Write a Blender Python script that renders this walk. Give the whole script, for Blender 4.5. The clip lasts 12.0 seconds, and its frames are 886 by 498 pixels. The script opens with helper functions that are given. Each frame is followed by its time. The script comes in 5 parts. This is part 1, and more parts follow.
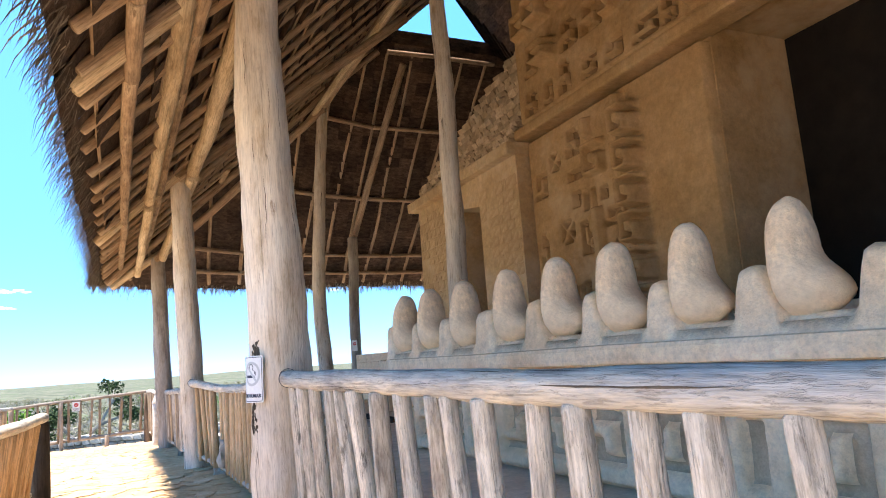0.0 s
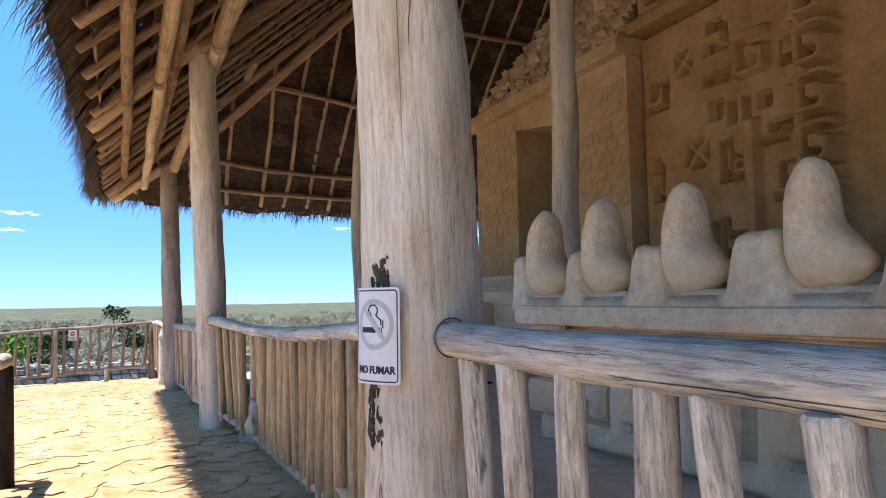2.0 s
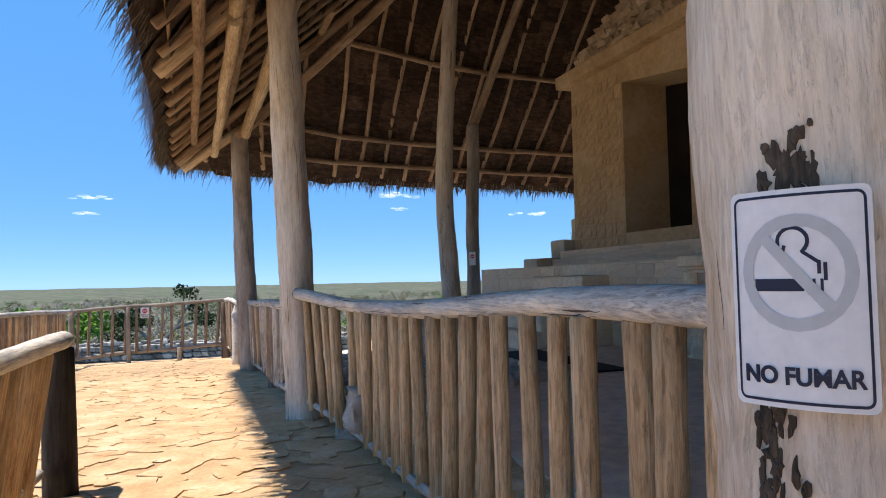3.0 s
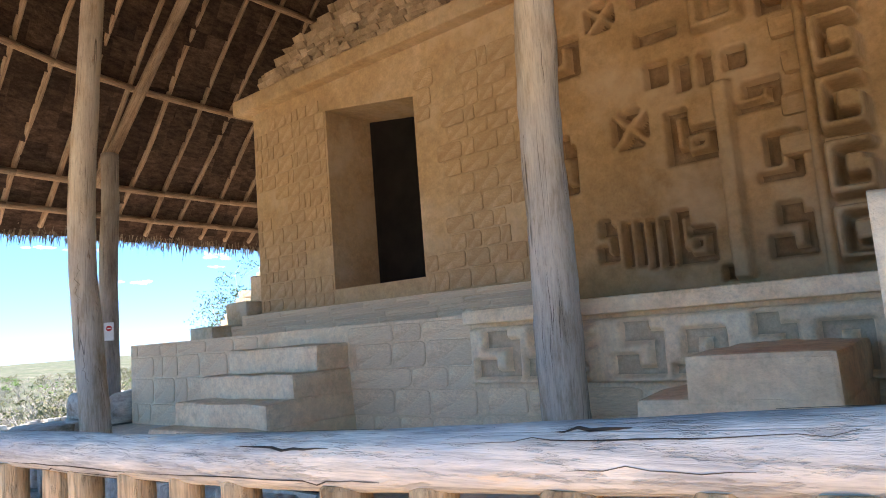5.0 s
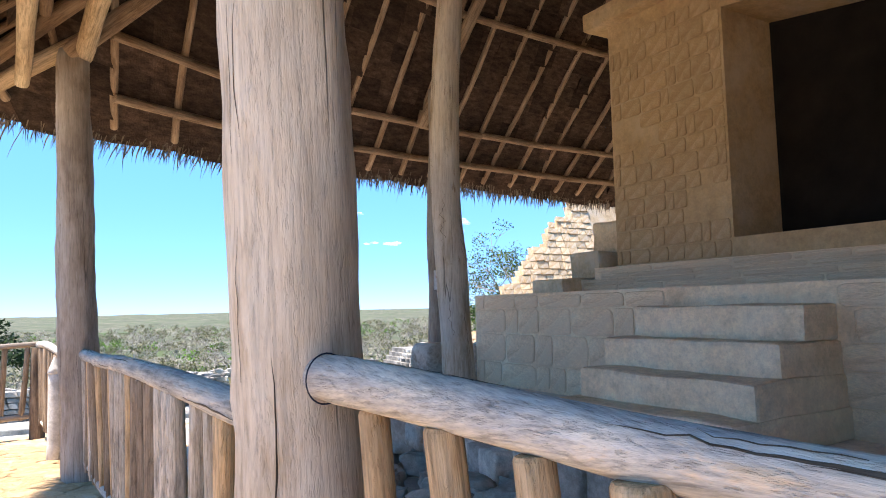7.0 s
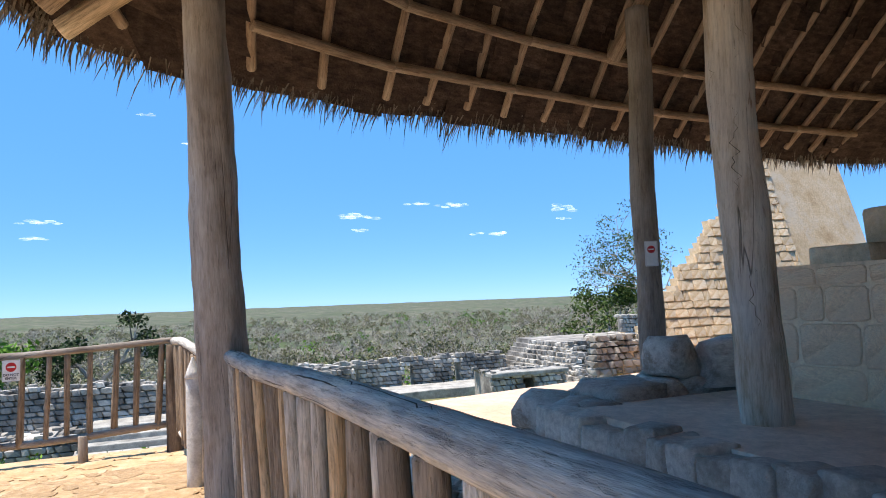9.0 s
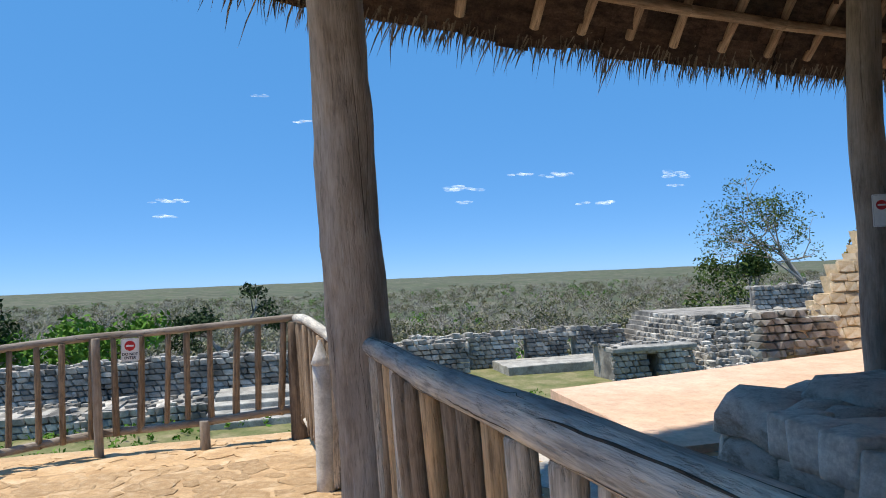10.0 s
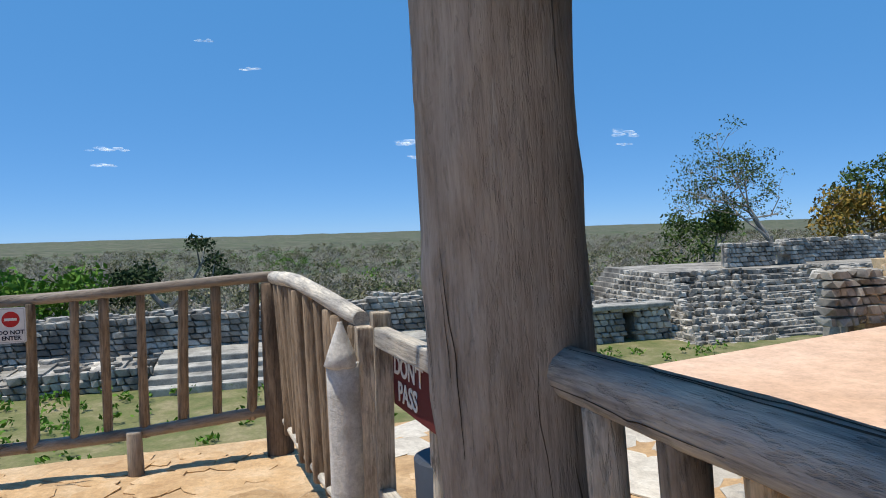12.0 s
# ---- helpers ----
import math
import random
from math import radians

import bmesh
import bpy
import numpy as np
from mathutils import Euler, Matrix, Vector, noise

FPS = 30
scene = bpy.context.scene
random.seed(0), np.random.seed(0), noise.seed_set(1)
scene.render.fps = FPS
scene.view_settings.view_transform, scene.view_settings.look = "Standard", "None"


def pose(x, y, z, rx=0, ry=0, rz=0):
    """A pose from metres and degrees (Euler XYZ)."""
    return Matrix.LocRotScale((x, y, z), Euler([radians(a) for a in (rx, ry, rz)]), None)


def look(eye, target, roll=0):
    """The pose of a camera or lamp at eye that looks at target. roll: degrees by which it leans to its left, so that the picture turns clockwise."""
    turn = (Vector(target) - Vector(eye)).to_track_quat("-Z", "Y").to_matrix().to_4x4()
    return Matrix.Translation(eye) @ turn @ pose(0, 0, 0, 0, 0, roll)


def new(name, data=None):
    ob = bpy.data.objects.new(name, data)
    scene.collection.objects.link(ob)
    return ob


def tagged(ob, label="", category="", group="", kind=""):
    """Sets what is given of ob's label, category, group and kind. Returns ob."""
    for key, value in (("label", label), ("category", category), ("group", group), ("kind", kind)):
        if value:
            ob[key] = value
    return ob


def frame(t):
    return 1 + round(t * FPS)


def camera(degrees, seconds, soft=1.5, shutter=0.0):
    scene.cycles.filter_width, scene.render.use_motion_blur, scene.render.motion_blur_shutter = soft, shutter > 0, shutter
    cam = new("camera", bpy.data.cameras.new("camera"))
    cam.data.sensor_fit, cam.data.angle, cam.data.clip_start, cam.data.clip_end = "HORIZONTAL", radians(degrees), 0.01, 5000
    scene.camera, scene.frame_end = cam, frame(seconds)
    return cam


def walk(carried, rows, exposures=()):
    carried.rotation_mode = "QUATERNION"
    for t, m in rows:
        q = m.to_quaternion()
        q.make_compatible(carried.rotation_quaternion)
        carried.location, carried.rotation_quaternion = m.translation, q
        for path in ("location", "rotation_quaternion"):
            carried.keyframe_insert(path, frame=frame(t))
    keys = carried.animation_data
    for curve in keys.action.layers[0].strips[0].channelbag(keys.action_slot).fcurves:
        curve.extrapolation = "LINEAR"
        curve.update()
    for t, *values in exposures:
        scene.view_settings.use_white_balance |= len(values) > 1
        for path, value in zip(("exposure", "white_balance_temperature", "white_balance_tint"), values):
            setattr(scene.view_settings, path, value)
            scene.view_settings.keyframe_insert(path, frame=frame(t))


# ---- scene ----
cam = camera(67.4, 12.0, soft=1.0)
PATH = [
    (0, (0.096, 0.053, 1.235), (0.91, 1.853, 1.547), -4.2),
    (0.5, (0.029, 0.666, 1.224), (0.874, 2.453, 1.523), -2.7),
    (1, (0.025, 1.328, 1.206), (0.84, 3.147, 1.374), -2.6),
    (1.5, (0.054, 1.953, 1.263), (0.844, 3.782, 1.449), -2.5),
    (2, (0.085, 2.602, 1.275), (0.883, 4.43, 1.424), -1.0),
    (2.5, (-0.045, 3.257, 1.212), (0.642, 5.127, 1.384), 0.3),
    (2.7, (-0.06, 3.512, 1.195), (0.61, 5.39, 1.349), 0.2),
    (3, (-0.023, 3.901, 1.198), (0.615, 5.794, 1.289), -1.1),
    (3.5, (0.043, 4.574, 1.215), (0.729, 6.453, 1.26), -2.2),
    (3.7, (0.109, 4.807, 1.242), (0.997, 6.598, 1.295), -1.9),
    (5.3, (0.242, 6.763, 1.279), (1.806, 7.984, 1.526), -4.9),
    (5.5, (0.258, 7.006, 1.291), (1.777, 8.286, 1.524), -4.4),
    (6, (0.27, 7.58, 1.281), (1.747, 8.916, 1.462), -3.8),
    (6.5, (0.23, 8.149, 1.276), (1.592, 9.605, 1.438), -0.9),
    (7, (0.11, 8.688, 1.244), (1.142, 10.393, 1.415), -1.2),
    (7.5, (0.105, 9.219, 1.21), (0.965, 11.019, 1.347), -1.8),
    (9.3, (0.12, 11.363, 1.203), (0.866, 13.213, 1.353), -2.1),
    (9.5, (0.111, 11.617, 1.208), (0.845, 13.473, 1.336), -1.8),
    (10, (0.065, 12.242, 1.227), (0.513, 14.189, 1.304), -2.4),
    (10.5, (0.001, 12.894, 1.201), (0.34, 14.865, 1.221), -2.6),
    (11, (0.004, 13.476, 1.189), (0.357, 15.444, 1.154), -1.7),
    (11.5, (-0.075, 14.053, 1.15), (0.376, 16.0, 1.082), -1.6),
    (12, (-0.128, 14.656, 1.145), (0.459, 16.567, 1.082), -1.7),
]
EXPOSURE = [(0, 2.0, 6750, 15), (0.5, 2.0, 6750, 15), (1.0, 1.5, 6700, 15), (1.5, 1.4, 6700, 15), (2.0, 1.3, 6700, 15), (2.5, 1.05, 6600, 15), (3.5, 0.75, 6650, 16), (4.4, 1.5, 6750, 16), (5.5, 2.5, 7250, 18), (6.2, 2.3, 7200, 18),
            (6.8, 1.85, 6950, 18), (7.5, 1.25, 6600, 15), (9.5, 0.8, 6550, 13), (10.2, 0.42, 6500, 10), (12, 0.27, 6500, 10)]
walk(cam, [(t, look(eye, target, roll)) for t, eye, target, roll in PATH], EXPOSURE)

# ---- light ----
world = bpy.data.worlds.new("sky")
scene.world = world
world.use_nodes = True
wn = world.node_tree.nodes
sky = wn.new("ShaderNodeTexSky")
sky.sky_type = "NISHITA"
sky.sun_disc = False
sky.sun_elevation, sky.sun_rotation = radians(70), radians(-80)
sky.altitude, sky.air_density, sky.dust_density, sky.ozone_density = 2000, 0.55, 0.0, 2.0
clear = wn.new("ShaderNodeMix")
clear.data_type, clear.blend_type = "RGBA", "MULTIPLY"
clear.inputs[0].default_value = 1.0
clear.inputs[7].default_value = (0.95, 0.98, 1.0, 1)
world.node_tree.links.new(sky.outputs[0], clear.inputs[6])
deep = wn.new("ShaderNodeMix")
deep.data_type = "RGBA"
deep.inputs[0].default_value = 0.74
deep.inputs[7].default_value = (0.38, 1.72, 4.0, 1)
world.node_tree.links.new(clear.outputs[2], deep.inputs[6])
world.node_tree.links.new(deep.outputs[2], wn["Background"].inputs[0])
wn["Background"].inputs[1].default_value = 0.15
sun = new("sun", bpy.data.lights.new("sun", "SUN"))
sun.data.energy, sun.data.angle, sun.data.color = 4.0, radians(0.6), (1.0, 0.93, 0.82)
sun.matrix_basis = look((-4.0, 0.6, 13), (0, 0, 0))

# ---- materials ----


class Nodes:
    """A short hand for node materials."""

    def __init__(self, name, rough=0.8):
        self.mat = bpy.data.materials.new(name)
        self.mat.use_nodes = True
        self.tree = self.mat.node_tree
        self.bsdf = self.tree.nodes["Principled BSDF"]
        self.bsdf.inputs["Roughness"].default_value = rough
        self.bsdf.inputs["Specular IOR Level"].default_value = 0.25
        self.coord = self.tree.nodes.new("ShaderNodeTexCoord").outputs["Object"]

    def node(self, kind, **values):
        n = self.tree.nodes.new(kind)
        for k, v in values.items():
            n.inputs[k.replace("_", " ")].default_value = v
        return n

    def link(self, a, b):
        self.tree.links.new(a, b)

    def stretch(self, sx, sy, sz):
        n = self.node("ShaderNodeMapping", Scale=(sx, sy, sz))
        self.link(self.coord, n.inputs[0])
        return n.outputs[0]

    def noise(self, scale, detail=4.0, rough=0.6, vec=None, distortion=0.0):
        n = self.node("ShaderNodeTexNoise", Scale=scale, Detail=detail, Roughness=rough, Distortion=distortion)
        self.link(vec or self.coord, n.inputs["Vector"])
        return n.outputs["Fac"]

    def voronoi(self, scale, vec=None, feature="F1"):
        n = self.node("ShaderNodeTexVoronoi", Scale=scale)
        n.feature = feature
        self.link(vec or self.coord, n.inputs["Vector"])
        return n.outputs["Distance"]

    def ramp(self, fac, stops):
        n = self.tree.nodes.new("ShaderNodeValToRGB")
        e = n.color_ramp.elements
        while len(e) < len(stops):
            e.new(0.5)
        for el, (p, c) in zip(e, stops):
            el.position = p
            el.color = (*c, 1) if len(c) == 3 else (c[0], c[0], c[0], 1)
        self.link(fac, n.inputs[0])
        return n.outputs[0]

    def mix(self, fac, a, b, blend="MIX"):
        n = self.tree.nodes.new("ShaderNodeMix")
        n.data_type, n.blend_type = "RGBA", blend
        for sock, v in ((n.inputs[0], fac), (n.inputs[6], a), (n.inputs[7], b)):
            if isinstance(v, (int, float)):
                sock.default_value = v
            elif isinstance(v, tuple):
                sock.default_value = (*v, 1)
            else:
                self.link(v, sock)
        return n.outputs[2]

    def random(self):
        return self.tree.nodes.new("ShaderNodeObjectInfo").outputs["Random"]

    def island(self):
        return self.tree.nodes.new("ShaderNodeNewGeometry").outputs["Random Per Island"]

    def done(self, colour, height=None, strength=0.4, dist=0.02):
        self.link(colour, self.bsdf.inputs["Base Color"])
        if height is not None:
            b = self.node("ShaderNodeBump", Strength=strength, Distance=dist)
            self.link(height, b.inputs["Height"])
            self.link(b.outputs[0], self.bsdf.inputs["Normal"])
        return self.mat


def wood(name, dark, mid, light, patch=None, patch_at=0.6, shift=True, cracks=0.6, weather=None, grain=1.0):
    """Log wood, its grain along the local z."""
    m = Nodes(name, 0.85)
    fine = m.noise(38.0, 6.0, 0.75, m.stretch(1.0, 1.0, 0.09))
    fleck = m.ramp(m.noise(60.0, 5.0, 0.7, m.stretch(1.0, 1.0, 0.2)), [(0.54, (1.0,)), (0.64, (0.55,))])
    blotch = m.noise(5.0, 6.0, 0.7, m.stretch(1.0, 1.0, 0.28))
    streak = m.noise(16.0, 6.0, 0.75, m.stretch(1.0, 1.0, 0.035))
    col = m.ramp(blotch, [(0.36, dark), (0.48, mid), (0.62, light)])
    tone = m.noise(1.7, 4.0, 0.6, m.stretch(1.0, 1.0, 0.6))
    col = m.mix(m.ramp(tone, [(0.46, (0.0,)), (0.6, (0.6,))]), col, weather or light)
    col = m.mix(1.0, col, m.ramp(streak, [(0.34, (1 - 0.38 * grain,)), (0.46, (1 - 0.05 * grain,)), (0.66, (1 + 0.12 * grain,))]), "MULTIPLY")
    col = m.mix(0.45 * min(1.0, grain * 1.2), col, m.mix(1.0, col, fleck, "MULTIPLY"))
    if patch:
        spot = m.noise(6.0, 7.0, 0.72, m.stretch(1.0, 1.0, 0.22))
        col = m.mix(m.ramp(spot, [(patch_at, (0.0,)), (patch_at + 0.06, (0.85,))]), col, patch)
    line = m.ramp(m.noise(6.0, 2.0, 0.5, m.stretch(1.5, 1.5, 0.03)), [(0.488, (1.0,)), (0.498, (0.0,)), (0.502, (0.0,)), (0.512, (1.0,))])
    where = m.ramp(m.noise(3.0, 2.0, 0.5, m.stretch(1.3, 1.3, 0.35)), [(0.5, (1.0,)), (0.6, (0.0,))])
    crack = m.mix(where, line, (1.0, 1.0, 1.0))
    col = m.mix(cracks, col, m.mix(1.0, col, m.ramp(crack, [(0.0, (0.22,)), (1.0, (1.0,))]), "MULTIPLY"))
    col = m.mix(1.0, col, m.ramp(m.noise(95.0, 4.0, 0.7, m.stretch(1.0, 1.0, 0.045)), [(0.36, (1 - 0.34 * grain,)), (0.5, (1.0,)), (0.66, (1 + 0.16 * grain,))]), "MULTIPLY")
    if shift:
        col = m.mix(1.0, col, m.ramp(m.random(), [(0.0, (0.82,)), (1.0, (1.12,))]), "MULTIPLY")
    return m.done(col, m.mix(0.45, m.mix(0.35, fine, blotch), m.mix(1.0, m.mix(cracks, (1.0, 1.0, 1.0), crack), m.mix(grain, (1.0, 1.0, 1.0), fleck), "MULTIPLY")), 0.7, 0.025)


def stone(name, dark, mid, light, scale=3.0, rough=0.9, vary=0.25, bump=0.5, per="none", stain=None):
    m = Nodes(name, rough)
    a = m.noise(scale, 6.0, 0.65)
    b = m.noise(scale * 9, 5.0, 0.7)
    col = m.ramp(a, [(0.28, dark), (0.5, mid), (0.72, light)])
    col = m.mix(0.45, col, m.mix(1.0, col, m.ramp(b, [(0.3, (0.6,)), (0.65, (1.25,))]), "MULTIPLY"))
    col = m.mix(1.0, col, m.ramp(m.noise(scale * 34, 3.0, 0.7), [(0.3, (0.88,)), (0.5, (1.0,)), (0.7, (1.07,))]), "MULTIPLY")
    if stain:
        col = m.mix(m.ramp(m.noise(scale * 0.45, 5.0, 0.7), [(0.5, (0.0,)), (0.64, (0.8,))]), col, stain)
    if per != "none":
        r = m.random() if per == "object" else m.island()
        col = m.mix(1.0, col, m.ramp(r, [(0.0, (1.0 - vary,)), (1.0, (1.0 + vary * 0.6,))]), "MULTIPLY")
    return m.done(col, m.mix(0.4, b, a), bump, 0.02)


POST = wood("weathered_post", (0.50, 0.38, 0.25), (0.71, 0.60, 0.46), (0.80, 0.71, 0.58), (0.34, 0.22, 0.13), 0.63, cracks=0.9, weather=(0.64, 0.58, 0.50), grain=0.5)
RAIL = wood("grey_rail_wood", (0.31, 0.295, 0.275), (0.55, 0.51, 0.44), (0.80, 0.71, 0.57), (0.74, 0.57, 0.38), 0.60, cracks=0.15, weather=(0.46, 0.45, 0.43), grain=0.85)
BAL_GREY = wood("grey_baluster_wood", (0.23, 0.175, 0.13), (0.62, 0.53, 0.41), (0.86, 0.77, 0.64), (0.10, 0.08, 0.06), 0.535, cracks=1.0)
BAL_TAN = wood("tan_baluster_wood", (0.44, 0.255, 0.115), (0.68, 0.455, 0.24), (0.78, 0.58, 0.36), (0.24, 0.135, 0.065), 0.62, cracks=0.8, weather=(0.60, 0.45, 0.29))
BAL_BROWN = wood("brown_baluster_wood", (0.15, 0.105, 0.07), (0.31, 0.225, 0.15), (0.44, 0.34, 0.24), (0.12, 0.09, 0.07), 0.60, cracks=0.8)
BROWN = wood("brown_post_wood", (0.22, 0.175, 0.135), (0.335, 0.28, 0.225), (0.43, 0.375, 0.315), (0.44, 0.41, 0.37), 0.60, cracks=0.85, weather=(0.36, 0.32, 0.28), grain=0.55)
RAFTER = wood("rafter_wood", (0.24, 0.155, 0.095), (0.38, 0.26, 0.165), (0.50, 0.37, 0.25), (0.13, 0.085, 0.05), 0.6, cracks=0.3)
PALE = wood("pale_beam_wood", (0.40, 0.28, 0.16), (0.58, 0.44, 0.28), (0.70, 0.56, 0.38), (0.42, 0.27, 0.13), 0.68)
BARK = wood("dark_bark", (0.03, 0.022, 0.016), (0.075, 0.055, 0.04), (0.15, 0.115, 0.08))
DARKPOST = wood("dark_brown_bark", (0.07, 0.05, 0.035), (0.14, 0.10, 0.07), (0.24, 0.18, 0.13))
BLACKWOOD = wood("charred_wood", (0.012, 0.01, 0.009), (0.03, 0.025, 0.02), (0.06, 0.05, 0.04))
PLASTER = stone("ochre_plaster", (0.43, 0.275, 0.135), (0.54, 0.37, 0.195), (0.63, 0.46, 0.28), 1.1, stain=(0.61, 0.47, 0.31), bump=0.7)
# Orange stucco, darkened as well for the weaker light high on the facade.
OCHRE = stone("orange_ochre_stucco", (0.33, 0.19, 0.08), (0.43, 0.265, 0.12), (0.53, 0.355, 0.19), 1.0, stain=(0.54, 0.39, 0.235), bump=0.7)
BLOCK = stone("ochre_block", (0.45, 0.285, 0.14), (0.55, 0.375, 0.20), (0.64, 0.47, 0.285), 1.8, vary=0.1, per="object", bump=0.8)
JOINT = stone("block_joint", (0.42, 0.28, 0.15), (0.50, 0.35, 0.20), (0.58, 0.43, 0.27), 3.0)
STUCCO = stone("pale_stucco", (0.75, 0.51, 0.30), (0.92, 0.70, 0.46), (0.95, 0.80, 0.58), 1.6, stain=(0.80, 0.59, 0.37), bump=0.8)
PLINTH = stone("plinth_stone", (0.75, 0.51, 0.30), (0.93, 0.70, 0.46), (0.96, 0.80, 0.58), 1.7, vary=0.1, per="object", stain=(0.80, 0.59, 0.38), bump=0.9)
# Sunk relief faces: brown stain plus the hollows' shade put into the colour.
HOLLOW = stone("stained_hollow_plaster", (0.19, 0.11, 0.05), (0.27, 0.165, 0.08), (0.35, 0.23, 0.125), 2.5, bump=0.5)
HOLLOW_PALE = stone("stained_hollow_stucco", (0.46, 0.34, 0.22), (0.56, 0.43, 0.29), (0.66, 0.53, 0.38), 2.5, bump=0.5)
FLOOR = stone("terrace_plaster", (0.64, 0.51, 0.39), (0.74, 0.61, 0.48), (0.81, 0.69, 0.56), 0.9, bump=0.35)
RUBBLE = stone("rubble", (0.30, 0.21, 0.12), (0.47, 0.34, 0.21), (0.60, 0.47, 0.32), 2.5, vary=0.35, per="island")
GREYROCK = stone("grey_rock", (0.24, 0.205, 0.165), (0.48, 0.42, 0.345), (0.64, 0.58, 0.49), 2.4, vary=0.3, per="object")
FLANKSTONE = stone("pale_flank_limestone", (0.36, 0.30, 0.235), (0.70, 0.63, 0.53), (0.82, 0.76, 0.66), 3.6, vary=0.3, per="object", bump=0.9, stain=(0.27, 0.20, 0.145))
GREYRUIN = stone("grey_ruin", (0.15, 0.14, 0.125), (0.40, 0.375, 0.33), (0.62, 0.59, 0.52), 1.2, vary=0.5, per="island", stain=(0.13, 0.125, 0.115))
WALLSTONE = stone("golden_wall_stone", (0.54, 0.37, 0.20), (0.73, 0.56, 0.35), (0.82, 0.69, 0.50), 2.4, vary=0.2, per="object", stain=(0.74, 0.65, 0.51), bump=1.0)
PAVE = stone("paving_stone", (0.40, 0.25, 0.125), (0.54, 0.365, 0.20), (0.65, 0.49, 0.32), 3.0, vary=0.14, per="object", bump=1.0)
# Pale surface of the unseen ground added to reflect sunlight.
BOUNCE_STONE = stone("pale_limestone", (0.56, 0.47, 0.35), (0.70, 0.61, 0.48), (0.79, 0.71, 0.58), 0.8, bump=0.5)
PAVEBED = stone("paving_bed", (0.37, 0.235, 0.12), (0.51, 0.345, 0.19), (0.62, 0.46, 0.29), 2.6, bump=1.0)
STEPSTONE = stone("court_step_stone", (0.16, 0.155, 0.14), (0.37, 0.355, 0.315), (0.55, 0.53, 0.47), 1.6, vary=0.2, per="object", bump=1.0)
WHITEPAVE = stone("white_paving_stone", (0.42, 0.38, 0.32), (0.58, 0.54, 0.47), (0.70, 0.67, 0.60), 1.4, vary=0.2, per="object")
SAND = stone("peach_stucco_slab", (0.58, 0.385, 0.26), (0.66, 0.455, 0.325), (0.72, 0.52, 0.39), 0.5, bump=0.15)
# Near-black of the door netting; also painted shade inside the great doorway.
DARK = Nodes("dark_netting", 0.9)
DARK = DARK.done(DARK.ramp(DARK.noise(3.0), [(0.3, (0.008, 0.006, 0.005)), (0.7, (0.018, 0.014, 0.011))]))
MAT = Nodes("black_rubber", 0.7)
MAT = MAT.done(MAT.ramp(MAT.noise(9.0), [(0.3, (0.008, 0.009, 0.014)), (0.7, (0.018, 0.02, 0.028))]))


def thatch_material(name, dark, mid, light):
    m = Nodes(name, 0.95)
    a = m.noise(6.0, 5.0, 0.7, m.stretch(1.0, 1.0, 3.0))
    b = m.noise(40.0, 3.0, 0.7)
    col = m.ramp(a, [(0.3, dark), (0.5, mid), (0.72, light)])
    col = m.mix(0.5, col, m.mix(1.0, col, m.ramp(b, [(0.3, (0.5,)), (0.7, (1.3,))]), "MULTIPLY"))
    col = m.mix(1.0, col, m.ramp(m.island(), [(0.0, (0.55,)), (1.0, (1.3,))]), "MULTIPLY")
    return m.done(col, b, 0.7, 0.03)


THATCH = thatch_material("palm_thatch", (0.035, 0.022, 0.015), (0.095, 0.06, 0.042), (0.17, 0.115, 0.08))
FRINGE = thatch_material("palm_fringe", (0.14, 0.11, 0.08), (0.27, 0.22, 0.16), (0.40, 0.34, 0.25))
GRASS = stone("grass", (0.09, 0.12, 0.035), (0.17, 0.17, 0.07), (0.31, 0.26, 0.15), 0.9, bump=1.0)


def leaf_material(name, a, b, c):
    m = Nodes(name, 0.8)
    return m.done(m.ramp(m.island(), [(0.0, a), (0.5, b), (1.0, c)]))


LEAF = leaf_material("green_leaves", (0.03, 0.06, 0.012), (0.06, 0.105, 0.02), (0.13, 0.17, 0.035))
LEAF_LIGHT = leaf_material("light_leaves", (0.06, 0.14, 0.015), (0.09, 0.21, 0.02), (0.15, 0.27, 0.03))
LEAF_GOLD = leaf_material("golden_leaves", (0.12, 0.11, 0.02), (0.24, 0.17, 0.03), (0.32, 0.19, 0.04))
LEAF_DARK = leaf_material("dark_leaves", (0.012, 0.028, 0.008), (0.025, 0.05, 0.014), (0.045, 0.075, 0.02))
TWIG = leaf_material("bare_twigs", (0.15, 0.13, 0.105), (0.29, 0.255, 0.21), (0.46, 0.42, 0.36))
BUSH = leaf_material("dry_scrub", (0.08, 0.09, 0.04), (0.15, 0.15, 0.07), (0.24, 0.215, 0.12))
CANOPY = stone("far_woods", (0.04, 0.05, 0.025), (0.10, 0.105, 0.065), (0.19, 0.18, 0.125), 0.05, bump=1.0, stain=(0.07, 0.10, 0.04))


def paint(name, colour, rough=0.5):
    m = Nodes(name, rough)
    return m.done(m.ramp(m.noise(30.0), [(0.3, tuple(c * 0.88 for c in colour)), (0.7, colour)]))


SIGN_WHITE = paint("sign_white", (0.80, 0.80, 0.79), 0.35)
SIGN_BLACK = paint("sign_black", (0.02, 0.025, 0.05), 0.4)
SIGN_GREY = paint("sign_grey", (0.52, 0.54, 0.54), 0.4)
SIGN_RED = paint("sign_red", (0.55, 0.03, 0.03), 0.4)
BOARD = paint("maroon_board", (0.13, 0.025, 0.025), 0.7)
CHALK = paint("white_lettering", (0.75, 0.72, 0.66), 0.8)
